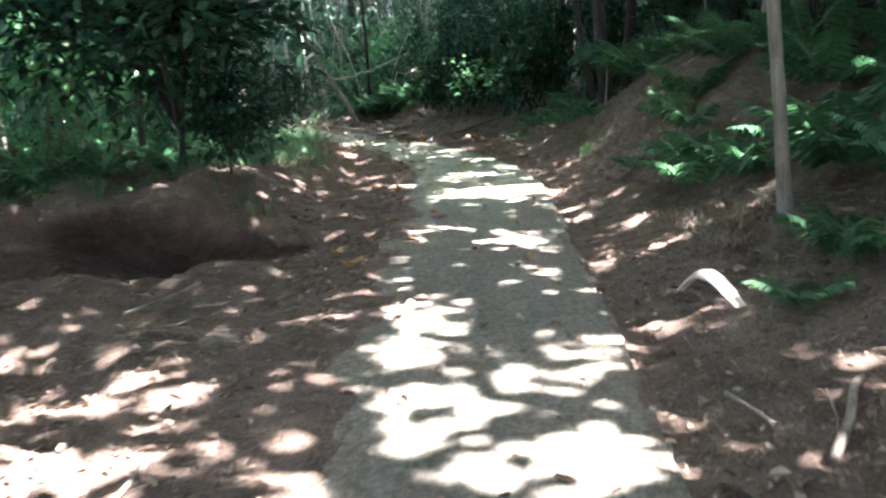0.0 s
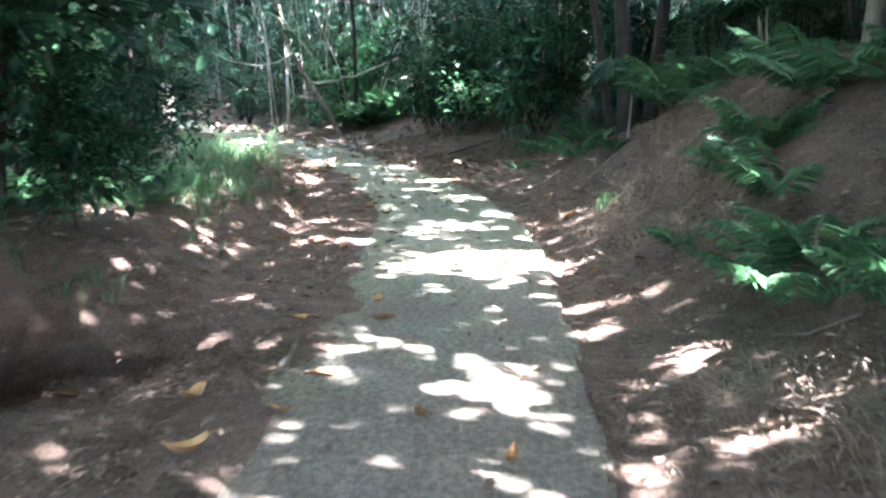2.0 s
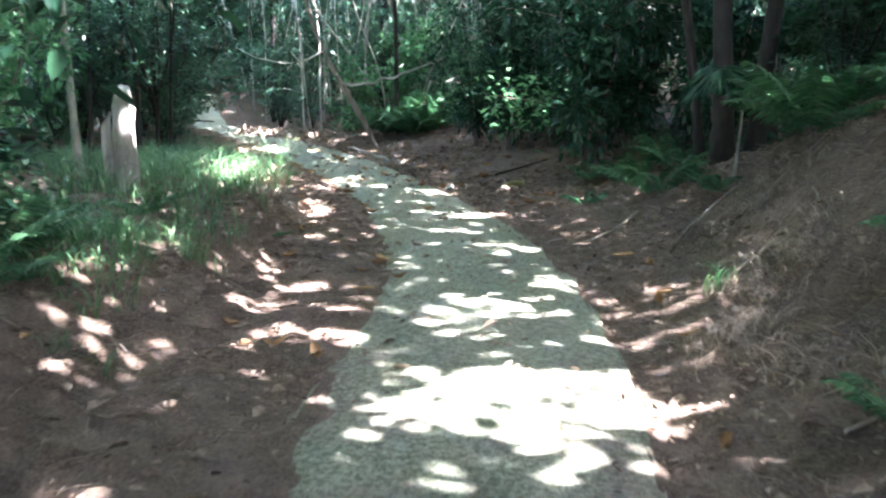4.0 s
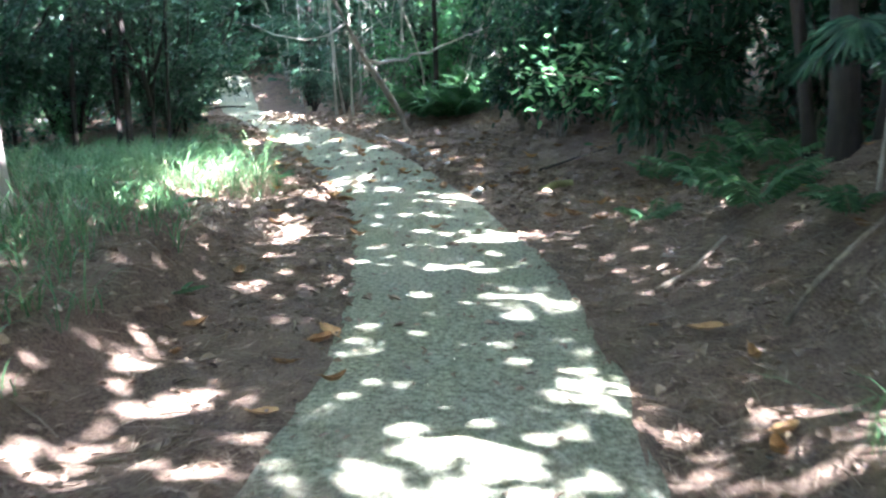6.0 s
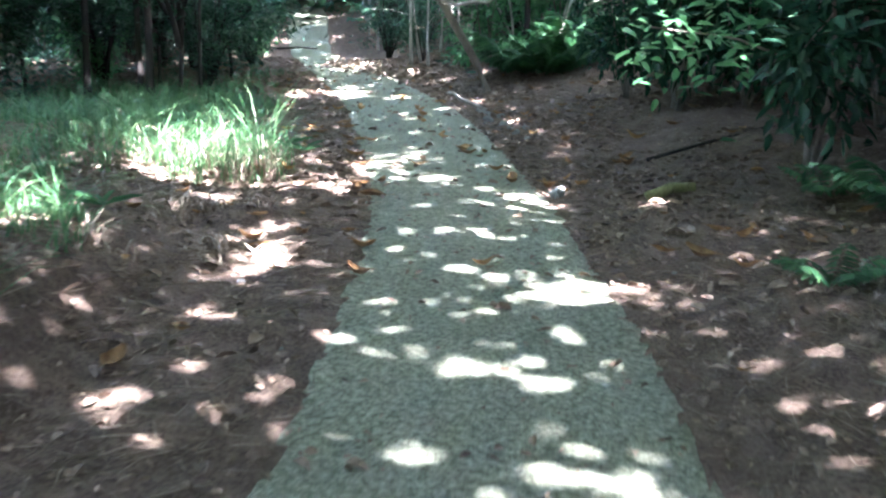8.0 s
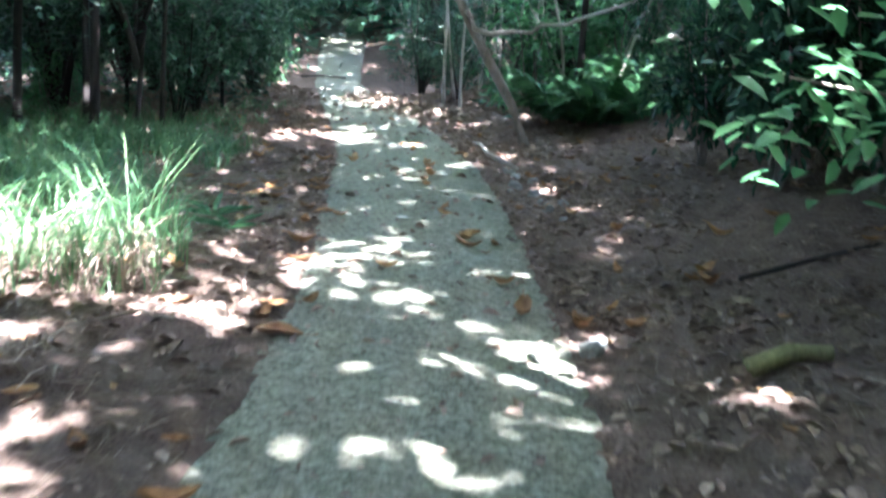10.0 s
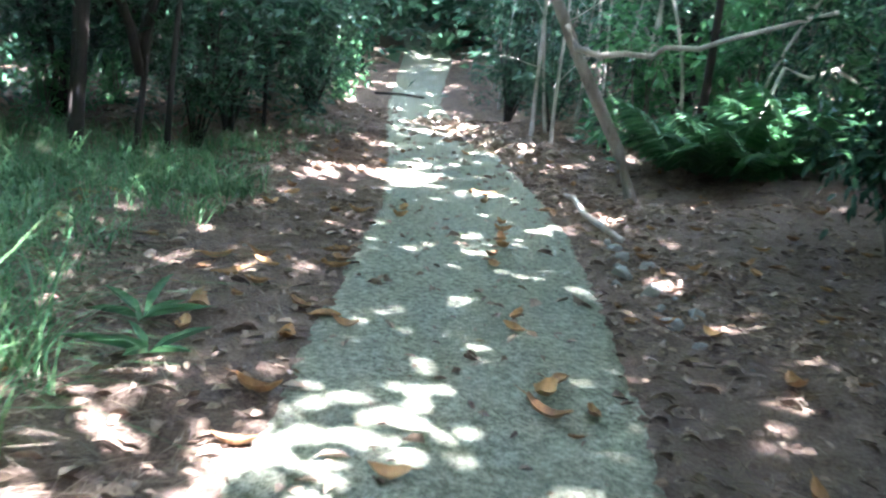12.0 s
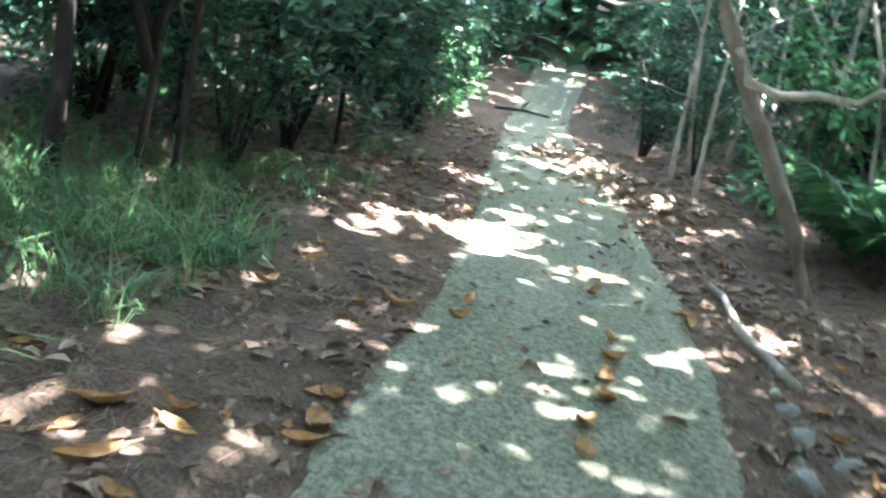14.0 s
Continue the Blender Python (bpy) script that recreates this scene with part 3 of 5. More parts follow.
def make_shrub(seed, tall, wide, leaves, leaf, leaf_mat, bark, name="shrub", label="", low=0.15, stems=4, clumps=26, trunk=0.0, plain=False, layer=1.0):
    """A leafy understorey shrub: several stems, twigs, and leaves in loose clumps with gaps between them."""
    rng = random.Random(seed)
    nrng = np.random.default_rng(seed)
    root = new(name)
    tubes, tips = [], []
    for k in range(stems):
        a = 6.28 * k / stems + rng.uniform(-0.5, 0.5)
        r = wide * rng.uniform(0.2, 0.8)
        foot = (rng.uniform(-0.06, 0.06), rng.uniform(-0.06, 0.06), -0.1) if not trunk else (0, 0, trunk * rng.uniform(0.7, 1.0))
        ln = bent_line(foot, (math.cos(a) * r, math.sin(a) * r, tall * rng.uniform(0.6, 1)), 9, 0.06, rng)
        tubes.append(tube(ln, [0.018 * tall * 0.6 * (1 - j / 9.5) + 0.003 for j in range(9)], 6, 0.05, seed + k))
        tips += ln[3:]
    if trunk:
        ln = bent_line((0, 0, -0.1), (0.03, 0.02, tall * 0.75), 9, 0.02, rng)
        tubes.append(tube(ln, [0.035 * (1 - j / 11) for j in range(9)], 7, 0.06, seed))
    cl = []
    while len(cl) < clumps:
        p = rng.choice(tips) + Vector((rng.gauss(0, 0.28) * wide, rng.gauss(0, 0.28) * wide, rng.gauss(0, 0.16) * tall))
        if p.z > low * tall:
            cl.append(p)
            q = min(tips, key=lambda t: (t - p).length)
            tubes.append(tube(bent_line(q, p, 4, 0.05, rng), [0.007, 0.006, 0.004, 0.003], 3 if plain else 4, 0.0, seed))
    part("stem", mesh_of("stem", *joined(tubes), bark, True), root)
    n = leaves
    c = np.array([tuple(cl[i % clumps]) for i in range(n)])
    off = nrng.normal(0, 1, (n, 3)) * np.array([0.15 * wide, 0.15 * wide, 0.085 * tall * layer])
    base = c + off
    base[:, 2] = np.maximum(base[:, 2], 0.05)
    way = unit(off + rand_way(n, nrng, 0.35) * 0.25 * wide + np.array([0, 0, -0.05]))
    part("crown", leaf_mesh("crown", base, way, up_like(n, nrng, 0.5), nrng.uniform(0.7, 1.3, n) * leaf[0], nrng.uniform(0.8, 1.2, n) * leaf[1], leaf_mat, simple=plain), root)
    return tagged(root, label, "shrub")


def make_frond_mesh(seed, long, pairs, pinna, droop, mat):
    """One feathered frond along +y: a curved rib with paired leaflets."""
    nrng = np.random.default_rng(seed)
    t = np.linspace(0.12, 1, pairs)
    rib = np.stack([np.zeros(pairs), t * long * (1 - 0.25 * droop * t), long * (0.95 * t - droop * 1.1 * t * t)], 1)
    ln = pinna * np.sin(np.pi * np.clip(t * 0.9 + 0.1, 0, 1)) ** 0.7 + 0.01
    base, way = np.concatenate([rib, rib]), []
    for s in (-1, 1):
        way.append(np.stack([np.full(pairs, s), np.full(pairs, 0.45), nrng.normal(-0.1, 0.12, pairs)], 1))
    n = pairs * 2
    return leaf_mesh("frond", base, np.concatenate(way), up_like(n, nrng, 0.15), np.concatenate([ln, ln]), np.concatenate([ln, ln]) * 0.17 + 0.006, mat, 0.1, 0.25), rib


def make_fern(seed, long=0.5, count=7, pairs=16, label="", mat=None):
    rng = random.Random(seed)
    root = new("fern")
    for k in range(count):
        if k % 3 == 0:
            me, rib = make_frond_mesh(seed + k, long, pairs, long * 0.23, rng.uniform(0.35, 0.7), mat or FERN_LEAF)
        part("frond", me, root, "", pose(0, 0, 0.0, rng.uniform(-8, 14), rng.uniform(-8, 8), 360 * k / count + rng.uniform(-20, 20)))
    return tagged(root, label, "fern")


def put(thing, x, y, turn=0.0, size=1.0, dz=0.0, tilt=0.0):
    thing.matrix_basis = pose(x, y - lip(x, y), height(x, y) + dz, tilt, 0, turn) @ Matrix.Diagonal((size, size, size, 1))
    return thing


def put_copy(thing, x, y, turn=0.0, size=1.0, dz=0.0, tilt=0.0):
    keep = thing.scale.copy()
    thing.scale = (1, 1, 1)
    ob = copy_thing(thing, pose(x, y, height(x, y) + dz, tilt, 0, turn) @ Matrix.Diagonal((size, size, size, 1)))
    thing.scale = keep
    return ob


def build_woods():
    """The trees and shrubs that stand back from the path."""
    rng = random.Random(21)
    trees = [make_tree(100, 11.0, 0.075, GREY_BARK, 0.7, 0.5, 260, label="slender grey-barked forest tree with a thin crown"),
             make_tree(101, 10.0, 0.055, PALE_BARK, 0.9, 0.45, 260, label="thin pale-barked sapling among the undergrowth"),
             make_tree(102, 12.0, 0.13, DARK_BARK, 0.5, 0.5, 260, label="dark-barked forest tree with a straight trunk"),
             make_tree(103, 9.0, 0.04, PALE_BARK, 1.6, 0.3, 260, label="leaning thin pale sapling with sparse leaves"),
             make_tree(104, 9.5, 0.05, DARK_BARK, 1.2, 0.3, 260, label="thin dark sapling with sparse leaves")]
    shrubs = [make_shrub(200, 2.6, 1.0, 1000, (0.15, 0.065), FOREST_LEAF, GREY_BARK, label="leafy green understorey shrub", clumps=22, plain=True),
              make_shrub(201, 3.4, 1.2, 1150, (0.17, 0.06), FOREST_LEAF, DARK_BARK, label="tall leafy dark green shrub", plain=True),
              make_shrub(202, 1.5, 0.9, 800, (0.13, 0.06), GLOSSY_LEAF, GREY_BARK, label="low glossy-leaved green shrub", plain=True),
              make_shrub(203, 4.4, 1.3, 1250, (0.16, 0.07), GLOSSY_LEAF, GREY_BARK, label="tall broad-leaved shrub with hanging leaves", plain=True)]
    first = set()

    def place(kind, x, y, turn, size):
        if id(kind) in first:
            put_copy(kind, x, y, turn, size)
        else:
            first.add(id(kind))
            put(kind, x, y, turn, size)

    def free(x, y, side):
        l, r = edges_at(y)
        if y < 30:
            return x < l - side[0] or x > r + side[1]
        return x < l - 1.2 or x > r + 0.9

    count = 0
    while count < 190:
        x, y = rng.uniform(-20, 20), rng.uniform(-6, 52)
        if not free(x, y, (4.2, 4.0)):
            continue
        kind, turn, size = rng.choice(trees), rng.uniform(0, 360), rng.uniform(0.8, 1.2)
        if not (0 < x < 5.5 and 23.5 < y < 29):
            place(kind, x, y, turn, size)
        count += 1
    count = 0
    while count < 260:
        x, y = rng.uniform(-22, 20), rng.uniform(-4, 50)
        if not free(x, y, (5.0, 3.4 if y < 18 else 4.4) if y < 26 else (2.8, 3.0)):
            continue
        place(rng.choice(shrubs), x, y, rng.uniform(0, 360), rng.uniform(0.7, 1.25))
        count += 1
    # far woods: a deep belt of foliage that closes the view
    nrng = np.random.default_rng(9)
    n = 120000
    a = nrng.uniform(0, 2 * math.pi, n)
    rad = nrng.uniform(22, 38, n)
    px, py = -2 + rad * np.cos(a), 17 + rad * 1.15 * np.sin(a)
    pz = nrng.uniform(-1.5, 10, n) + 0.03 * (py - 17)
    m = 50000
    a = nrng.uniform(1.15, 2.5, m)
    rad = nrng.uniform(26, 42, m)
    px, py = np.concatenate([px, -2 + rad * np.cos(a)]), np.concatenate([py, 17 + rad * np.sin(a)])
    pz = np.concatenate([pz, nrng.uniform(3.5, 13, m)])
    lump = np.array([noise.noise((x * 0.5, y * 0.5, z * 0.5)) for x, y, z in zip(px, py, pz)])
    keep = lump > -0.22
    pos = np.stack([px, py, pz], 1)[keep]
    n = len(pos)
    ob = new("far_woods", leaf_mesh("far_woods", pos, rand_way(n, nrng, 0.5), up_like(n, nrng, 0.5), nrng.uniform(0.5, 0.9, n), nrng.uniform(0.3, 0.5, n), FOREST_LEAF, simple=True))
    tagged(ob, "dense dark green foliage of the far woods", "woods", kind="stuff")
    # low undergrowth over the forest floor away from the path
    n = 90000
    px, py = nrng.uniform(-20, 18, n), nrng.uniform(-3, 50, n)
    l, r = np.interp(py, PATH_Y, PATH_L), np.interp(py, PATH_Y, PATH_R)
    wild = np.array([noise.noise((x * 0.55, y * 0.55, 6.0)) for x, y in zip(px, py)])
    room = np.where(px > r, px - r - np.where(py < 19, 2.9, np.where(py < 29, 3.2, 1.5)), l - px - np.where(py < 20, 3.9, np.where(py < 28, 4.6, 1.1)))
    keep = (room > 0) & (wild > -0.28)
    px, py, wild, room = px[keep], py[keep], wild[keep], room[keep]
    n = len(px)
    top = np.clip(0.25 + wild * 0.9, 0.1, 0.85) * np.clip(room / 0.6, 0.35, 1)
    pz = np.array([height(x, y) for x, y in zip(px, py)]) + top * nrng.uniform(0.05, 1, n)
    ob = new("undergrowth", leaf_mesh("undergrowth", np.stack([px, py, pz], 1), rand_way(n, nrng, 0.35), up_like(n, nrng, 0.4), nrng.uniform(0.10, 0.24, n), nrng.uniform(0.05, 0.10, n), FOREST_LEAF, simple=True))
    tagged(ob, "low leafy green undergrowth covering the forest floor", "undergrowth", kind="stuff")


build_woods()

# ---- single plants beside the path ----


def build_left_bush():
    ob = make_shrub(31, 3.0, 1.85, 6000, (0.16, 0.072), GLOSSY_LEAF, DARK_BARK, label="dark glossy-leaved bush on a thin trunk over a hollow", low=0.09, stems=9, clumps=100, trunk=0.5, layer=0.8)
    put(ob, -2.42, 9.85)
    put_copy(ob, -1.98, 9.3, 140, 0.32)
    # these shrubs take the lighter leaf colour that stands in for sunlight
    near = make_shrub(32, 2.8, 1.1, 1800, (0.12, 0.055), SUNLIT_LEAF, GREY_BARK, label="green shrub coloured as sunlit behind the bush", low=0.1, stems=5, clumps=30)
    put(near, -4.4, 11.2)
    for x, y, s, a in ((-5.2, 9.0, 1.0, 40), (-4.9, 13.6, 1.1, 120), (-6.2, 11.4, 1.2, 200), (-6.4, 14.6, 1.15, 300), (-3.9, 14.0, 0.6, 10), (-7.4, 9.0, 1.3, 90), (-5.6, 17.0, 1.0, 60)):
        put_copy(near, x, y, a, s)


def build_right_shrubs():
    big = make_shrub(41, 2.5, 0.85, 2300, (0.16, 0.062), GLOSSY_LEAF, GREY_BARK, label="broad-leaved glossy shrub leaning over the path's edge", low=0.25, stems=6, clumps=30)
    put(big, 0.75, 24.2, 30)
    for x, y, s, a in ((1.75, 20.1, 1.0, 30), (1.2, 25.2, 1.0, 80), (0.1, 25.6, 0.7, 190), (1.5, 23.6, 0.75, 100), (2.6, 21.9, 0.95, 220), (3.4, 19.6, 0.9, 10), (2.5, 25.0, 0.8, 160), (3.9, 23.0, 1.0, 300)):
        put_copy(big, x, y, a, s)
    # a spray of large leaves reaching out from the shrub, sunlight put into their colour
    nrng = np.random.default_rng(3)
    root = new("leafy_branch")
    ln = bent_line((1.45, 20.0, 1.2), (0.45, 18.7, 1.45), 8, 0.05, random.Random(2))
    part("stem", mesh_of("stem", *tube(ln, [0.012 - 0.001 * i for i in range(8)], 6), GREY_BARK, True), root)
    n = 190
    base = np.array([tuple(ln[3 + i % 5]) for i in range(n)]) + nrng.normal(0, 1, (n, 3)) * np.array([0.16, 0.16, 0.2])
    part("foliage", leaf_mesh("foliage", base, rand_way(n, nrng, 0.5), up_like(n, nrng, 0.4), nrng.uniform(0.08, 0.15, n), nrng.uniform(0.04, 0.065, n), SUNLIT_LEAF), root, "broad leaves coloured as sunlit")
    tagged(root, "branch with broad green leaves coloured as sunlit", "branch")


def build_left_thicket():
    """Dark bushes that close the left side where the path bends away."""
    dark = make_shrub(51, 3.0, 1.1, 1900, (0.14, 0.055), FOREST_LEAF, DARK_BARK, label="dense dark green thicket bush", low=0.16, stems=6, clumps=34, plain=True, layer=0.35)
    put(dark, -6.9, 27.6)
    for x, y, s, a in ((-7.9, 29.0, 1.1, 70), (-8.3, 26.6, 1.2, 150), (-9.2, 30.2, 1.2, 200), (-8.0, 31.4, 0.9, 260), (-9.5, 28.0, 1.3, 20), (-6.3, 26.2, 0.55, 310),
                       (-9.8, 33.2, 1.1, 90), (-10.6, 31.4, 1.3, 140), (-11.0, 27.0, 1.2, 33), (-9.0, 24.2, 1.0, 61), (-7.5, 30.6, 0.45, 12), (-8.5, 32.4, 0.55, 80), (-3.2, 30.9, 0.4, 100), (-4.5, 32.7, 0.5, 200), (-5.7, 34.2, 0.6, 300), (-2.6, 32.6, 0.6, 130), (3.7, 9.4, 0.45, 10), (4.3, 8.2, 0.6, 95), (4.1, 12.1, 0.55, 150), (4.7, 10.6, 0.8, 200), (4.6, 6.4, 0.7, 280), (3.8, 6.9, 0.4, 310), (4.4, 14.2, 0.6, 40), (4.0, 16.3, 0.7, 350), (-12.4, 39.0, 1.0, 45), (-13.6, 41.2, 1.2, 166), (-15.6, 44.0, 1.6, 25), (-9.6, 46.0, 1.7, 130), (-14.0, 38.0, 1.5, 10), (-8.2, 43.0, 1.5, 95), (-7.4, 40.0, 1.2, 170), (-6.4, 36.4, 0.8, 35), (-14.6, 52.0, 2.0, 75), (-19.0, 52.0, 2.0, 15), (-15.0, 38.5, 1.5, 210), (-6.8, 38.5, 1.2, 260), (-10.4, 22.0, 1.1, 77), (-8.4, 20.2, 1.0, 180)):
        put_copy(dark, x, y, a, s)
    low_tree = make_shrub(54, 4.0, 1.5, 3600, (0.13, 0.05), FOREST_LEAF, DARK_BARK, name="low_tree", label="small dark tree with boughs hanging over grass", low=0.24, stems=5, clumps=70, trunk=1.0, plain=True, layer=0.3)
    put(low_tree, -6.2, 25.2)
    for x, y, s, a in ((-7.3, 26.6, 1.0, 80), (-8.6, 25.0, 1.1, 160), (-6.9, 28.4, 0.9, 230), (-8.2, 22.8, 1.0, 300), (-2.6, 33.0, 0.9, 60), (-4.3, 35.0, 0.9, 190), (-11.8, 36.5, 1.0, 250)):
        put_copy(low_tree, x, y, a, s)
    # bushes whose light leaf colour brightens them as if the sun fell there
    lit = make_shrub(52, 1.3, 0.6, 600, (0.12, 0.06), SUNLIT_LEAF, GREY_BARK, label="low green bush coloured as sunlit beside the path", low=0.1, stems=4, clumps=16)
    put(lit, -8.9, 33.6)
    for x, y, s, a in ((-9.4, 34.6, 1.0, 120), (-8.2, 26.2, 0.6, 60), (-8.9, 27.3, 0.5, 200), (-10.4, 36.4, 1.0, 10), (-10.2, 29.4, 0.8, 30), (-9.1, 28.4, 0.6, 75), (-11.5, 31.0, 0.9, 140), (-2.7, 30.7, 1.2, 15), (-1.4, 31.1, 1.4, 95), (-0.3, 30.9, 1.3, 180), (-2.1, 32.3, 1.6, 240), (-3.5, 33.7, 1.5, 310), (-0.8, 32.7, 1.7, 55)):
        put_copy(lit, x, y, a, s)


def build_trunks():
    """The trunks that stand near enough to be known one by one."""
    def straight(x, y, radius, bark, label, seed, tall=9.0, lean=(0.0, 0.0)):
        rng = random.Random(seed)
        root = new("tree")
        ln = bent_line((0, 0, -0.3), (lean[0] * tall, lean[1] * tall, tall), 16, 0.012, rng)
        rad = [radius * (1 - 0.5 * i / 15) * (1.5 if i == 0 else 1.1 if i == 1 else 1) for i in range(16)]
        part("trunk", mesh_of("trunk", *tube(ln, rad, 10, 0.08, seed), bark, True), root)
        tips = []
        for k in range(5):
            p = ln[10 + k]
            a = rng.uniform(0, 6.28)
            bl = bent_line(p, p + Vector((math.cos(a) * 1.4, math.sin(a) * 1.4, 0.8)), 6, 0.06, rng)
            part("limb", mesh_of("limb", *tube(bl, [radius * 0.3 * (1 - j / 7) for j in range(6)], 5), bark, True), root)
            tips += bl[2:]
        nrng = np.random.default_rng(seed)
        n = 300
        base = np.array([tuple(tips[i % len(tips)]) for i in range(n)]) + nrng.normal(0, 0.35, (n, 3))
        part("crown", leaf_mesh("crown", base, rand_way(n, nrng), up_like(n, nrng), nrng.uniform(0.15, 0.28, n), nrng.uniform(0.08, 0.13, n), CANOPY_LEAF), root)
        put(tagged(root, label, "tree"), x, y)

    straight(2.10, 5.8, 0.044, GREY_BARK, "slender grey tree trunk growing from the bank's foot", 61, 8.0, (-0.03, 0.03))
    straight(3.75, 11.0, 0.075, GREY_BARK, "slim grey tree on top of the bank", 62, 9.0, (0.03, 0.0))
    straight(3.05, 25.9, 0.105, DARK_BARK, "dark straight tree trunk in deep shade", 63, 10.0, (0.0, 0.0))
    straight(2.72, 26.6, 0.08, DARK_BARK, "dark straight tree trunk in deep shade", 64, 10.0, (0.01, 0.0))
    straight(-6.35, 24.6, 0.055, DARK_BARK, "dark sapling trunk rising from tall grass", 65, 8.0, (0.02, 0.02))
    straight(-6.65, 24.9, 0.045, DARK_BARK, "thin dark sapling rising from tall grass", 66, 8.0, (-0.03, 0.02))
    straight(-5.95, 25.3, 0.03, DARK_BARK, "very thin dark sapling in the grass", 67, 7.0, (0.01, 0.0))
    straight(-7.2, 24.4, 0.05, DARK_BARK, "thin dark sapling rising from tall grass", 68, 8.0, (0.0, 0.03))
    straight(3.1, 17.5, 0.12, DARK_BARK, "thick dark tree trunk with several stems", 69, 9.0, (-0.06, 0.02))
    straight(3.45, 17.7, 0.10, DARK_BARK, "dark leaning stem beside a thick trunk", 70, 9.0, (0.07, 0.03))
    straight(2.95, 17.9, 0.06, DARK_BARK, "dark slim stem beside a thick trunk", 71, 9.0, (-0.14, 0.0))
    straight(-4.6, 17.9, 0.05, PALE_BARK, "thin pale leaning sapling behind the mound", 72, 7.0, (-0.08, 0.02))
    straight(-3.8, 12.6, 0.045, DARK_BARK, "thin dark sapling behind the bush", 73, 7.0, (0.03, 0.0))

    # the leaning tree at the bend and the vine that loops from it
    root = new("tree")
    ln = [Vector(p) for p in LEAN]
    part("trunk", mesh_of("trunk", *tube(ln, [0.095, 0.07, 0.062, 0.06, 0.057, 0.055, 0.05, 0.04], 9, 0.12, 5), GREY_BARK, True), root)
    limb = [Vector(p) for p in ((-3.22, 27.27, 2.2), (-3.7, 27.8, 2.0), (-4.3, 28.4, 1.93), (-5.07, 28.8, 2.06), (-5.6, 29.0, 2.3))]
    part("limb", mesh_of("limb", *tube(limb, [0.026, 0.022, 0.02, 0.015, 0.008], 6, 0.1, 3), PALE_BARK, True), root)
    tagged(root, "pale leaning tree trunk with mottled bark", "tree")
    arch = [Vector(p) for p in ((-1.35, 29.1, 0.05), (-1.26, 29.07, 0.9), (-1.04, 29.08, 1.59), (-0.79, 29.1, 1.51), (-0.54, 29.1, 1.63), (0.2, 29.2, 1.3), (0.5, 29.3, 0.2))]
    tagged(new("vine", mesh_of("vine", *tube(arch, [0.03, 0.028, 0.026, 0.025, 0.023, 0.02, 0.018], 7, 0.1, 8), PALE_BARK, True)), "pale arched woody vine above the ferns", "vine")
    vine = new("vine", mesh_of("vine", *tube([Vector(p) for p in VINE], [0.03, 0.032, 0.03, 0.028, 0.027, 0.026, 0.025, 0.022, 0.02], 7, 0.1, 6), PALE_BARK, True))
    tagged(vine, "pale twisted woody vine looping off a tree", "vine")
    rng = random.Random(8)
    for k in range(9):
        x, y = rng.uniform(-3.4, 1.5), rng.uniform(29.5, 33.0)
        z = height(x, y)
        top = (x + rng.uniform(-1.6, 1.6), y + rng.uniform(-0.6, 0.6), z + rng.uniform(3, 5))
        vn = new("vine", mesh_of("vine", *tube(bent_line((x, y, z - 0.1), top, 12, 0.09, rng), [rng.uniform(0.012, 0.028)] * 12, 6, 0.1, k), PALE_BARK, True))
        tagged(vn, "thin pale hanging vine among saplings", "vine", "hanging vines")


LEAN = [(-2.12, 27.6, -0.1), (-2.16, 27.55, 0.18), (-2.32, 27.52, 0.59), (-2.61, 27.45, 1.07), (-2.86, 27.39, 1.49), (-3.08, 27.33, 1.9), (-3.4, 27.2, 2.6), (-3.9, 27.0, 4.6)]
VINE = [(-2.95, 27.30, 1.72), (-2.81, 27.19, 1.52), (-2.6, 27.25, 1.47), (-2.37, 27.3, 1.52), (-2.13, 27.35, 1.52), (-2.02, 27.38, 1.62), (-1.72, 27.43, 1.64), (-1.5, 27.46, 1.75), (-0.6, 27.6, 2.1)]


def build_bright_thicket():
    """The tangle of thin pale stems, sunlit, that the path turns away from."""
    rng = random.Random(77)
    kinds = [make_tree(300 + k, 6.5, 0.022 + 0.006 * k, PALE_BARK, 1.0, 0.2, 130, leaf=(0.10, 0.05), label="thin pale sapling in a sunlit thicket", twigs=6) for k in range(4)]
    for k, ob in enumerate(kinds):
        put(ob, -3.0 + 1.6 * k, 31.5 + 0.4 * k)
    n = 0
    while n < 85:
        y = rng.uniform(29.8, 43)
        r = edges_at(y)[1]
        x = rng.uniform(r + 0.9, 6.0)
        if y < 31.5 and x > 1.5:
            continue
        put_copy(rng.choice(kinds), x, y, rng.uniform(0, 360), rng.uniform(0.7, 1.2), 0, rng.uniform(-14, 14))
        n += 1


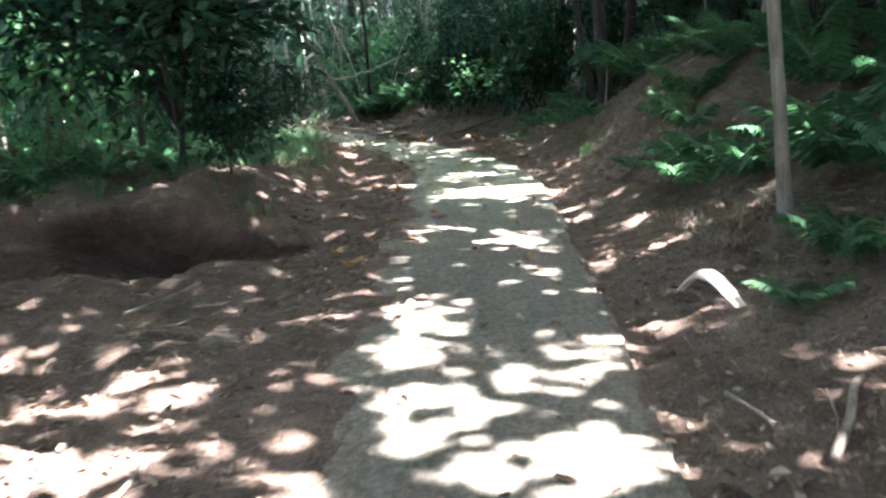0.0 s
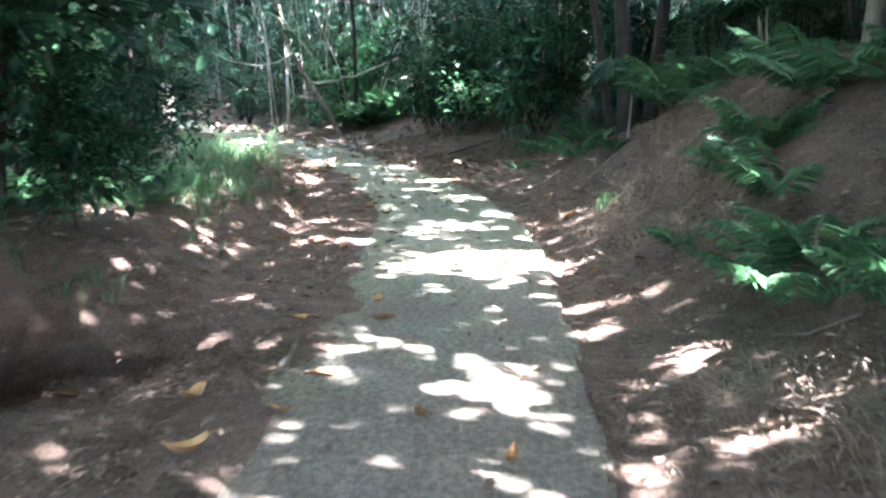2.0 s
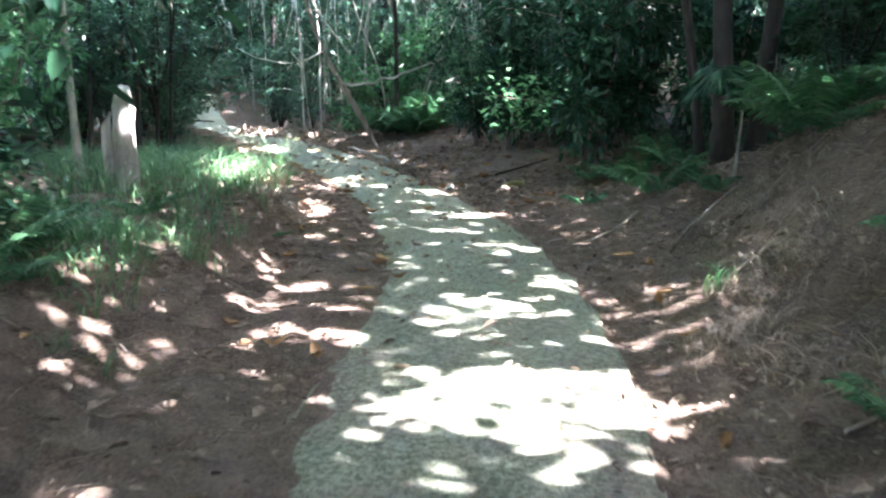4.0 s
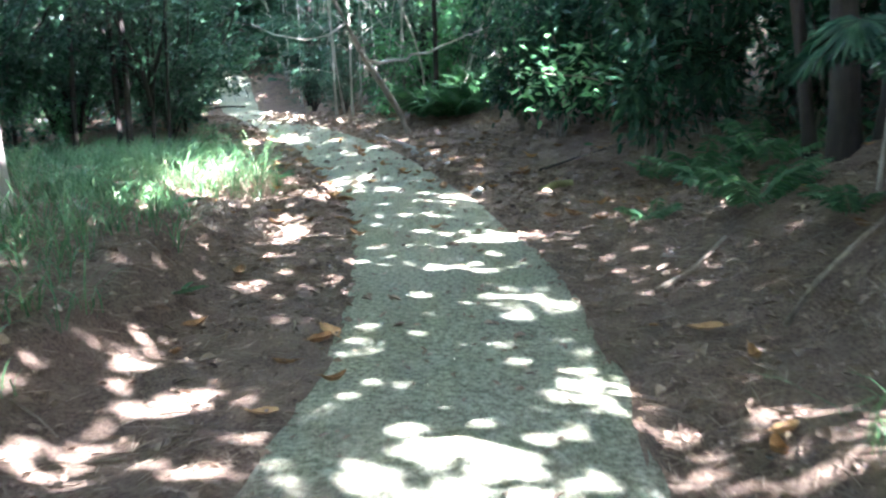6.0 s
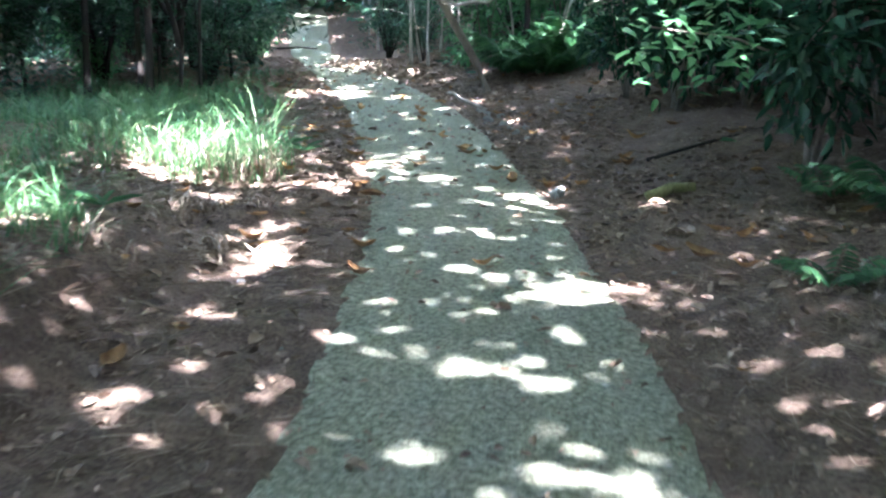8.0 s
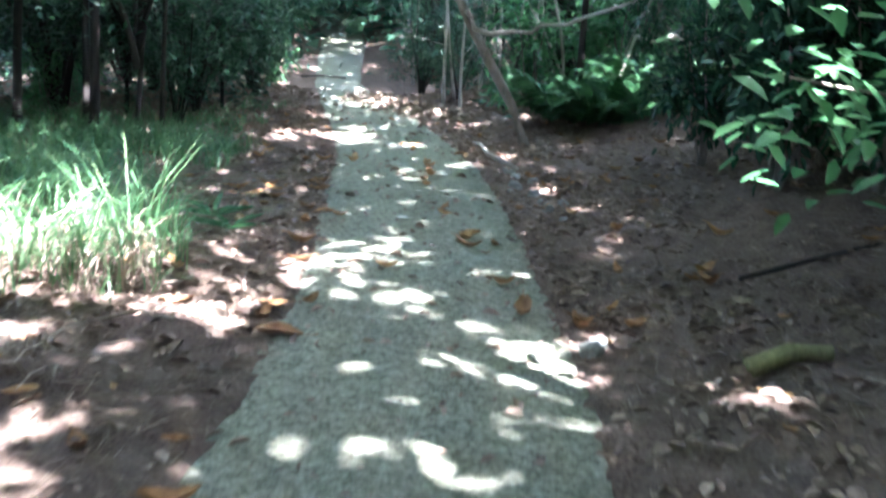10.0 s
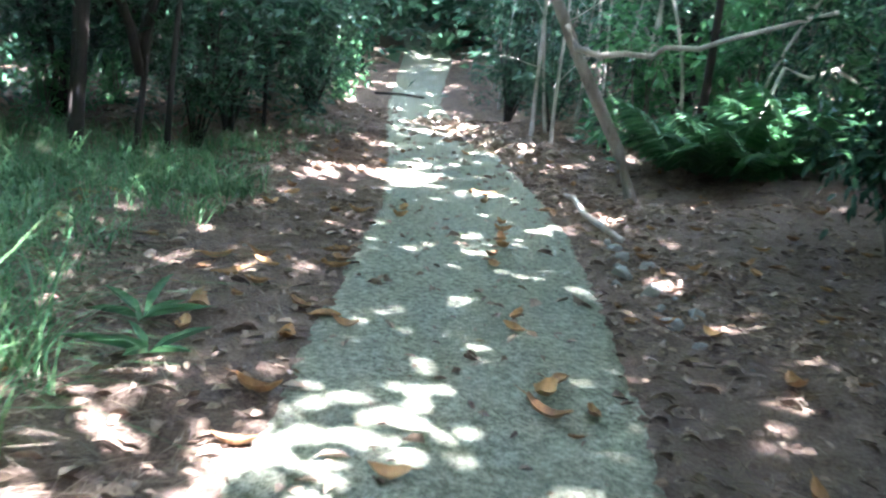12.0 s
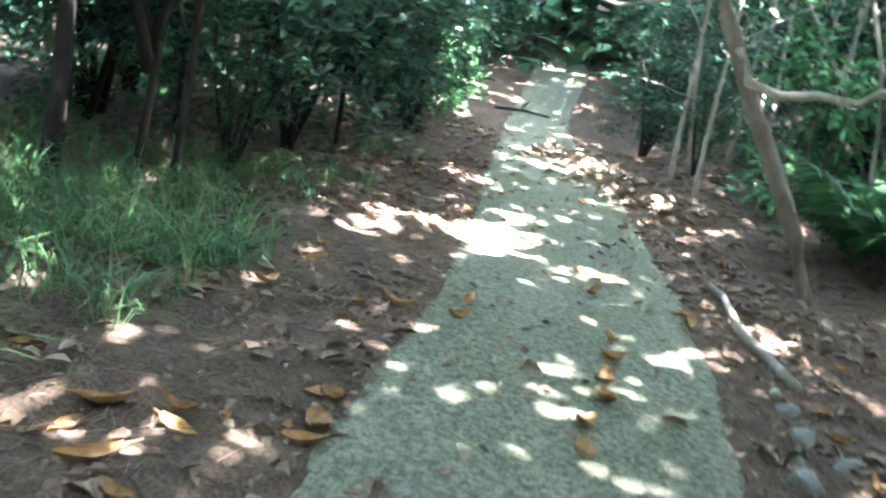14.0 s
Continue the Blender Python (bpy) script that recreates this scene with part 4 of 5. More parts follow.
def build_stump():
    root = new("tree_stump")
    ln = [Vector(p) for p in ((0, 0, -0.3), (0.01, 0, 0.2), (0.0, 0.01, 0.55), (0.01, 0.01, 0.8), (0.02, 0.0, 0.93), (0.035, 0, 1.0))]
    part("trunk", mesh_of("trunk", *tube(ln, [0.15, 0.122, 0.108, 0.10, 0.085, 0.045], 11, 0.2, 4), PALE_BARK, True), root)
    ln = [Vector(p) for p in ((-0.1, 0, 0.0), (-0.16, 0, 0.4), (-0.17, 0.02, 0.62), (-0.12, 0.02, 0.75))]
    part("side_stem", mesh_of("side_stem", *tube(ln, [0.07, 0.055, 0.045, 0.02], 9, 0.12, 9), PALE_BARK, True), root)
    nrng = np.random.default_rng(4)
    n = 14
    base = np.array([[0.02, 0, 1.05]] * n) + nrng.normal(0, 0.03, (n, 3)) + np.linspace(0, 0.35, n)[:, None] * np.array([0.5, 0, 0.8])
    part("sprout", leaf_mesh("sprout", base, rand_way(n, nrng, 0.6), up_like(n, nrng), nrng.uniform(0.08, 0.15, n), nrng.uniform(0.03, 0.05, n), FERN_LEAF), root, "fresh green sprout")
    put(tagged(root, "pale broken tree stump with a green sprout", "stump"), -3.05, 15.3)


def build_ferns():
    kinds = [make_fern(400, 0.55, 9, 26, "green fern on the soil bank"), make_fern(401, 0.75, 11, 30, "large green fern in the undergrowth"), make_fern(402, 0.38, 7, 18, "small bright green fern on the bank")]
    spots = [(2.36, 7.4, 0), (2.6, 11.1, 2), (2.75, 10.4, 1), (3.2, 10.6, 1), (2.7, 6.6, 1), (2.9, 5.6, 1), (2.2, 5.2, 0), (1.78, 4.75, 2), (2.15, 8.0, 0), (2.35, 8.4, 0), (2.0, 9.8, 2),
             (2.45, 15.0, 2), (3.0, 14.2, 1), (3.3, 12.9, 0), (3.5, 9.2, 1), (3.3, 8.2, 1), (2.5, 9.3, 0), (3.7, 15.2, 1), (2.1, 18.6, 0), (2.6, 18.0, 0), (1.75, 19.1, 2), (3.3, 6.3, 1), (3.0, 7.3, 0),
             (-1.9, 28.7, 1), (-1.6, 29.1, 1), (-1.25, 28.3, 1), (-1.4, 28.6, 1), (-0.8, 28.9, 1), (-0.2, 28.3, 1), (0.5, 28.8, 1), (-1.1, 29.4, 1), (0.2, 29.6, 1), (1.0, 28.2, 1), (-1.7, 29.3, 0), (1.6, 27.4, 0), (0.6, 26.9, 0), (1.3, 26.2, 0),
             (-1.95, 28.9, 2), (-4.0, 9.9, 0), (-3.5, 10.4, 0), (-4.4, 9.4, 0), (-3.1, 11.0, 2), (-2.7, 13.2, 2), (-2.4, 11.6, 0), (-3.0, 12.4, 0), (-2.3, 13.7, 2), (-2.9, 10.9, 0), (-2.0, 11.0, 2), (-3.4, 13.0, 1), (1.9, 21.5, 2), (1.5, 17.2, 2), (2.2, 16.5, 0), (3.9, 7.6, 1), (4.2, 8.8, 1), (3.6, 4.8, 1)]
    rng = random.Random(4)
    seen = set()
    for x, y, k in spots:
        s, a = rng.uniform(0.85, 1.2) * (1.35 if y > 28 else 1), rng.uniform(0, 360)
        if k in seen:
            put_copy(kinds[k], x, y, a, s)
        else:
            seen.add(k)
            put(kinds[k], x, y, a, s)


def make_fan_mesh(seed, radius):
    """A fan leaf: narrow folded segments that spread from the stalk's end."""
    nrng = np.random.default_rng(seed)
    n = 22
    a = np.linspace(-1.9, 1.9, n)
    way = np.stack([np.sin(a), np.cos(a), nrng.normal(-0.12, 0.06, n)], 1)
    return leaf_mesh("fan_leaf", np.zeros((n, 3)), way, np.tile([0, 0, 1.0], (n, 1)), radius * nrng.uniform(0.8, 1.05, n), np.full(n, radius * 0.11), GLOSSY_LEAF, 0.3, 0.22)


def build_palms():
    root = new("fan_palm")
    fan = make_fan_mesh(1, 0.55)
    rng = random.Random(6)
    stem = bent_line((0, 0, -0.1), (0.05, 0, 1.1), 8, 0.03, rng)
    part("stem", mesh_of("stem", *tube(stem, [0.03, 0.026, 0.024, 0.022, 0.02, 0.02, 0.018, 0.015], 7), PALE_BARK, True), root)
    for k in range(9):
        a = 40 * k + rng.uniform(-12, 12)
        tip = Vector((math.sin(radians(-a)) * 0.55, math.cos(radians(a)) * 0.55, 1.1 + rng.uniform(0.1, 0.5)))
        fr = part("stalk", mesh_of("stalk", *tube(bent_line((0.05, 0, 1.05), tip, 6, 0.06, rng), [0.009, 0.008, 0.007, 0.006, 0.006, 0.005], 5), FERN_LEAF, True), root)
        part("fan_leaf", fan, fr, "", Matrix.Translation(tip) @ pose(0, 0, 0, rng.uniform(-35, 5), rng.uniform(-12, 12), a))
    tagged(root, "fan palm with drooping folded green leaves", "palm")
    put(root, 2.65, 15.2, 20, 0.62)
    for x, y, s, a in ((3.9, 13.9, 0.62, 200), (4.2, 14.9, 1.15, 80), (5.1, 13.0, 1.2, 150), (4.8, 17.6, 1.2, 230), (4.6, 10.2, 1.1, 300), (1.7, 31.2, 1.0, 30), (4.9, 21.6, 1.2, 120), (5.6, 8.2, 1.2, 10)):
        put_copy(root, x, y, a, s)


# ---- grass ----


def blades(name, spots, count, tall, material, label, seed, arch=0.55, width=0.009):
    """Arching grass blades growing in tufts round the given spots (x, y, radius)."""
    nrng = np.random.default_rng(seed)
    verts, tris = [], []
    k = 0
    tufts = []
    for x, y, r in spots:
        for _ in range(max(int(count * r * r / 6), 3)):
            a, d = nrng.uniform(0, 6.28), r * math.sqrt(nrng.uniform(0, 1))
            tufts.append((x + d * math.cos(a), y + d * math.sin(a)))
    for tx, ty in tufts:
        size = nrng.uniform(0.3, 1.2)
        z = height(tx, ty) - 0.01
        ty -= lip(tx, ty)
        for _ in range(6):
            a = nrng.uniform(0, 6.28)
            bx, by = tx + nrng.normal(0, 0.025), ty + nrng.normal(0, 0.025)
            h = tall * size * nrng.uniform(0.6, 1.15)
            out = h * arch * nrng.uniform(0.3, 1.3)
            dx, dy = math.cos(a), math.sin(a)
            w = width * nrng.uniform(0.6, 1.3)
            for t, ww in ((0.0, 0.7), (0.4, 1.0), (0.75, 0.7), (1.0, 0.05)):
                px, py = bx + dx * out * t * t, by + dy * out * t * t
                pz = z + h * (t - 0.32 * arch * t ** 3)
                verts.append((px - dy * w * ww, py + dx * w * ww, pz))
                verts.append((px + dy * w * ww, py - dx * w * ww, pz))
            for s in range(3):
                q = k + 2 * s
                tris.append((q, q + 1, q + 3))
                tris.append((q, q + 3, q + 2))
            k += 8
    ob = new(name, np_mesh(name, verts, tris, material))
    return tagged(ob, label, "grass", kind="stuff")


def build_grass():
    blades("grass", [(-2.75, 19.75, 0.42), (-3.2, 19.5, 0.5), (-3.1, 20.3, 0.45), (-3.6, 20.6, 0.6), (-3.9, 19.6, 0.6)], 1100, 0.62, GRASS_LEAF, "tall sunlit green grass clump beside the path", 1, 1.25, 0.0042)
    blades("grass", [(-2.8, 19.8, 0.3), (-3.25, 19.9, 0.3)], 500, 1.0, GRASS_LEAF, "long arching grass stalks above the clump", 11, 0.7, 0.004)
    blades("grass", [(-3.7, 18.3, 0.5), (-4.4, 18.9, 0.6), (-4.5, 17.6, 0.5), (-3.3, 17.5, 0.35), (-5.3, 19.6, 0.9)], 640, 0.5, GRASS_LEAF, "green grass falling over the soil mound", 12, 1.3, 0.0045)
    blades("grass", [(-4.6, 21.6, 0.9), (-4.9, 23.0, 1.0), (-5.6, 22.2, 1.0), (-5.4, 24.2, 1.0), (-6.4, 23.4, 1.0), (-6.6, 21.4, 1.0), (-4.7, 24.2, 0.5), (-7.4, 24.6, 1.0), (-6.0, 25.6, 0.8)], 900, 0.42, GRASS_LEAF, "soft green grass in shade under saplings", 2, 1.5, 0.0045)
    blades("grass", [(-2.15, 15.1, 0.5), (-2.5, 16.2, 0.6), (-2.9, 16.6, 0.6), (-2.2, 14.2, 0.35), (-2.7, 14.6, 0.45), (-3.1, 14.7, 0.35), (-3.4, 15.6, 0.5)], 900, 0.42, GRASS_LEAF, "green grass tufts on the soil mound", 3, 1.3, 0.0045)
    blades("grass", [(-1.8, 12.8, 0.4), (-2.0, 12.0, 0.4), (-1.75, 13.5, 0.3), (-2.5, 12.6, 0.5), (-2.3, 10.9, 0.35), (-1.7, 9.3, 0.25), (-2.6, 9.5, 0.4), (-3.0, 13.4, 0.5), (-3.2, 11.6, 0.5), (-1.9, 11.4, 0.35), (-2.6, 11.8, 0.5), (-2.2, 12.4, 0.4)], 1100, 0.34, GRASS_LEAF, "short green grass on the mound's edge", 4, 1.2, 0.0045)
    blades("grass", [(-4.3, 10.0, 0.7), (-5.4, 10.4, 0.8), (-3.6, 9.8, 0.4), (-4.6, 8.4, 0.6)], 420, 0.3, GRASS_LEAF, "bright green grass behind the bush", 5, 1.2, 0.005)
    blades("grass", [(-1.5, 10.6, 0.2), (-2.0, 13.0, 0.3), (-6.5, 29.0, 0.5), (-5.9, 26.6, 0.6), (-6.6, 28.4, 0.5)], 500, 0.3, GRASS_LEAF, "short green grass beside the path", 6, 1.3, 0.0045)
    blades("grass", [(1.85, 12.5, 0.14)], 1600, 0.34, GRASS_LEAF, "small bright green grass tuft on the bank", 13, 1.1, 0.005)
    # straw-pale blades added to whiten the clump where the sun strikes it
    blades("dry_and_sunlit_grass", [(-2.75, 19.7, 0.36), (-3.3, 19.5, 0.3)], 1100, 0.5, STRAW, "pale blades standing in for strong sun on the grass", 14, 1.3, 0.004)
    blades("dry_and_sunlit_grass", [(1.95, 11.6, 0.28), (2.2, 11.9, 0.3), (2.45, 12.4, 0.3), (2.6, 11.4, 0.3), (2.1, 6.6, 0.3), (1.9, 6.3, 0.25), (2.5, 13.4, 0.4), (2.9, 13.9, 0.4), (1.75, 11.35, 0.3), (2.05, 12.1, 0.3), (1.9, 7.2, 0.35), (2.3, 9.8, 0.4), (2.1, 10.6, 0.35)], 1900, 0.19, STRAW, "dry straw-coloured grass hanging on the bank", 7, 1.9, 0.0032)
    blades("dry_and_sunlit_grass", [(-2.5, 17.9, 0.5), (-1.7, 17.3, 0.3), (-2.0, 16.4, 0.3), (-2.2, 18.3, 0.35)], 500, 0.22, STRAW, "flattened dry straw grass beside the path", 8, 1.8, 0.006)
    # the strap-leaved plant by the path
    root = new("strap_plant")
    for k, (a, l) in enumerate(((20, 0.42), (75, 0.30), (150, 0.26), (215, 0.36), (300, 0.30), (340, 0.22))):
        nrng = np.random.default_rng(k)
        me = leaf_mesh("leaf", np.array([[0, 0, 0.0]]), np.array([[0, 1, 0.55]]), np.array([[0, -0.5, 1.0]]), [l], [0.05], FERN_LEAF, 0.25, 0.25)
        part("leaf", me, root, "", pose(0, 0, 0.02, 0, 0, a))
    put(tagged(root, "low plant with broad green strap leaves", "plant"), -3.1, 21.5)
    put_copy(root, -2.55, 17.3, 70, 0.7)
    put_copy(root, -1.45, 14.6, 200, 0.6)
    put_copy(root, -2.75, 21.1, 120, 0.8)


# ---- fallen things on the ground ----


def lies_at(x, y):
    l, r = edges_at(y)
    if l + 0.03 < x < r - 0.03:
        return base_at(y) + 0.004
    return height(x, y)


def make_fallen_leaf(seed, long):
    """A dry leaf, curled up along its midrib and at its ends, with a stalk."""
    rng = random.Random(seed)
    bm = bmesh.new()
    cols, rows = 5, 8
    curl, arch = rng.uniform(0.8, 1.9), rng.uniform(-0.1, 0.7)
    twist = rng.uniform(-0.9, 0.9)
    grid = []
    for i in range(rows):
        t = i / (rows - 1)
        w = long * 0.29 * math.sin(math.pi * (0.06 + 0.90 * t)) ** 0.75
        line = []
        for j in range(cols):
            s = j / (cols - 1) * 2 - 1
            ang = s * curl + twist * (t - 0.5)
            x = w * math.sin(ang) / max(curl, 0.3) * 1.0
            z = w * (1 - math.cos(ang)) / max(curl, 0.3) + long * arch * (t - 0.5) ** 2 * 2 + rng.uniform(-1, 1) * 0.012 * long
            line.append(bm.verts.new((x + rng.uniform(-1, 1) * 0.03 * long, (t - 0.5) * long, max(z, 0) + 0.003)))
        grid.append(line)
    for i in range(rows - 1):
        for j in range(cols - 1):
            bm.faces.new((grid[i][j], grid[i][j + 1], grid[i + 1][j + 1], grid[i + 1][j]))
    mid = grid[0][cols // 2].co
    a = [bm.verts.new(mid + Vector(d)) for d in ((0.003, 0, 0), (-0.003, 0, 0), (0, 0, 0.005))]
    b = [bm.verts.new(mid + Vector((0.002 * i - 0.002, -long * 0.28, 0.01 + 0.002 * (i == 2)))) for i in range(3)]
    for i in range(3):
        bm.faces.new((a[i], a[(i + 1) % 3], b[(i + 1) % 3], b[i]))
    me = bpy.data.meshes.new("fallen_leaf")
    bm.to_mesh(me)
    bm.free()
    me.materials.append(DRY_LEAF)
    me.polygons.foreach_set("use_smooth", [True] * len(me.polygons))
    return me


LEAVES_NEAR = [(0.60, 6.66, 0.8), (-0.65, 6.72, 1.2), (0.24, 7.14, 0.8), (-0.36, 7.21, 0.8), (-0.84, 7.56, 1.2), (-0.26, 7.72, 1.0), (-1.73, 8.35, 1.0), (-0.01, 8.81, 0.9), (-0.50, 8.88, 1.1), (-0.07, 9.29, 0.9), (-0.47, 11.26, 1.2), (-0.93, 11.52, 1.0), (1.58, 12.65, 1.1), (1.64, 12.81, 1.0), (-0.43, 12.95, 0.9), (-0.23, 13.38, 0.8), (1.65, 13.48, 1.0), (-0.47, 14.06, 1.2), (1.52, 14.08, 1.2), (-0.46, 14.23, 1.3), (-1.27, 14.36, 1.0), (-1.40, 15.50, 1.3), (-0.91, 17.10, 1.0), (-0.30, 17.49, 0.8), (-1.78, 17.67, 1.2), (-1.07, 17.69, 1.3), (0.89, 17.89, 1.3), (1.52, 18.01, 1.0), (1.02, 18.51, 1.0), (-1.51, 19.29, 1.5)]
LEAVES_MIDDLE = [(-1.69, 19.50, 1.1), (-2.18, 19.54, 1.1), (-1.74, 19.70, 1.0), (-1.58, 19.81, 1.0), (-2.49, 20.02, 1.0), (-0.27, 20.13, 1.2), (-0.56, 20.18, 1.5), (-0.00, 20.23, 1.2), (-2.03, 20.63, 1.0), (-0.79, 20.69, 0.9), (-2.21, 21.05, 1.2), (0.33, 21.31, 1.4), (-1.23, 21.52, 1.3), (-0.23, 21.52, 1.0), (0.29, 21.54, 1.2), (-2.93, 21.57, 1.1), (-1.08, 21.66, 0.8), (-2.48, 21.69, 1.0), (-1.31, 21.75, 1.3), (-3.00, 21.76, 1.3), (-1.29, 21.96, 1.0), (-2.34, 21.99, 0.9), (-2.50, 22.09, 1.0), (-2.67, 22.13, 1.0), (-3.00, 22.25, 1.0), (-3.26, 22.39, 1.3), (0.35, 22.40, 1.2), (-3.49, 22.50, 1.0), (-1.69, 22.52, 0.9), (-0.37, 22.53, 1.2)]
LEAVES_BEND = [(-3.54, 22.69, 1.2), (-1.75, 22.75, 0.9), (-3.32, 22.80, 1.0), (-2.93, 23.00, 1.0), (-1.23, 23.14, 1.0), (-3.00, 23.15, 1.3), (-0.81, 23.27, 1.0), (-3.08, 23.36, 1.0), (-2.23, 23.74, 1.2), (-2.34, 24.02, 1.1), (-4.09, 24.12, 1.0), (-3.68, 24.34, 1.0), (-2.38, 24.35, 1.2), (-3.61, 24.57, 1.0), (-2.47, 24.59, 1.0), (-3.33, 24.70, 1.0), (-0.74, 24.82, 1.1), (-4.38, 24.90, 1.0), (-2.58, 24.90, 1.0), (-3.43, 25.01, 1.1), (-2.68, 25.19, 0.8), (-0.82, 25.20, 1.0), (-1.61, 25.28, 1.0), (-3.11, 25.98, 1.0), (-2.52, 26.09, 1.0), (-0.57, 26.13, 1.1), (-2.61, 26.24, 1.0), (-3.24, 26.40, 1.0), (-5.50, 26.97, 1.0), (-4.72, 27.28, 1.0)]
LEAVES_FAR = [(-5.55, 27.72, 1.0), (-5.68, 28.04, 1.0), (-4.49, 29.08, 1.0)]
FALLEN = LEAVES_NEAR + LEAVES_MIDDLE + LEAVES_BEND + LEAVES_FAR


def build_fallen_leaves():
    rng = random.Random(12)
    kinds = [make_fallen_leaf(500 + k, 0.155) for k in range(10)]
    spots = list(FALLEN)
    while len(spots) < 290:
        y = rng.uniform(7.0, 31.0) if rng.random() < 0.25 else rng.uniform(18.0, 31.0)
        l, r = edges_at(y)
        x = rng.uniform(l - 2.6, r + 3.0)
        if l - 0.1 < x < r + 0.1 and rng.random() < 0.85:
            continue
        spots.append((x, y, rng.uniform(0.4, 1.0)))
    for x, y, s in spots:
        ob = new("fallen_leaf", rng.choice(kinds))
        ob.matrix_basis = pose(x, y, lies_at(x, y) + 0.004, rng.uniform(-10, 10), rng.uniform(-12, 12), rng.uniform(0, 360)) @ Matrix.Diagonal((s, s, s, 1))
        on = edges_at(y)[0] < x < edges_at(y)[1]
        tagged(ob, "curled dry orange-brown leaf on the concrete" if on else "curled dry orange-brown leaf on forest soil", "leaf", "fallen leaves")


def build_litter():
    nrng = np.random.default_rng(15)
    # broken leaves
    n = 74000
    y = nrng.uniform(-1, 34, n)
    l = np.interp(y, PATH_Y, PATH_L)
    r = np.interp(y, PATH_Y, PATH_R)
    u = np.abs(nrng.normal(0, 2.3, n))
    side = nrng.uniform(0, 1, n) < 0.5
    x = np.where(side, l - u, r + u)
    on = nrng.uniform(0, 1, n) < 0.018
    x = np.where(on, l + (r - l) * nrng.uniform(0, 1, n), x)
    thin = np.array([noise.noise((a * 0.8, b * 0.8, 9.0)) for a, b in zip(x, y)])
    keep = on | (thin + nrng.uniform(-0.5, 0.5, n) > -0.1)
    x, y = x[keep], y[keep]
    n = len(x)
    z = np.array([lies_at(a, b) for a, b in zip(x, y)])
    pos = np.stack([x, [b - lip(a, b) for a, b in zip(x, y)], z + 0.012], 1)
    # whole, larger leaves lie further along the walk
    further = np.interp(y, [15.0, 19.0], [0.0, 1.0])
    s = nrng.uniform(0.015, 0.055, n) * (1 + 0.35 * further) + 0.05 * (nrng.uniform(0, 1, n) < 0.07 + 0.12 * further)
    ob = new("leaf_litter", leaf_mesh("leaf_litter", pos, rand_way(n, nrng, 0.22), up_like(n, nrng, 0.45), s, s * nrng.uniform(0.3, 0.6, n), LITTER, 0.3, 0.15))
    tagged(ob, "brown broken leaf litter scattered over the soil", "leaf litter", kind="stuff")
    # needles and straw
    n = 60000
    y = nrng.uniform(-1, 32, n)
    l = np.interp(y, PATH_Y, PATH_L)
    r = np.interp(y, PATH_Y, PATH_R)
    u = np.abs(nrng.normal(0, 1.9, n)) + 0.02
    x = np.where(nrng.uniform(0, 1, n) < 0.5, l - u, r + u)
    thin = np.array([noise.noise((a * 1.1, b * 1.1, 19.0)) for a, b in zip(x, y)])
    keep = thin + nrng.uniform(-0.4, 0.4, n) > 0.0
    x, y = x[keep], y[keep]
    n = len(x)
    z = np.array([lies_at(a, b) for a, b in zip(x, y)])
    pos = np.stack([x, [b - lip(a, b) for a, b in zip(x, y)], z + 0.006], 1)
    s = nrng.uniform(0.06, 0.2, n)
    ob = new("dry_straw", leaf_mesh("dry_straw", pos, rand_way(n, nrng, 0.12), up_like(n, nrng, 0.3), s, np.full(n, 0.0045), STRAW, 0.2, 0.06))
    tagged(ob, "fine dry straw and needles matted on the soil", "straw", kind="stuff")


def stick(name, points, radius, material, label, category, seed=1):
    ln = [Vector((x, y, lies_at(x, y) + dz)) for x, y, dz in points]
    n = len(ln)
    ob = new(name, mesh_of(name, *tube(ln, [radius * (1 - 0.45 * i / n) for i in range(n)], 7, 0.14, seed), material, True))
    return tagged(ob, label, category)


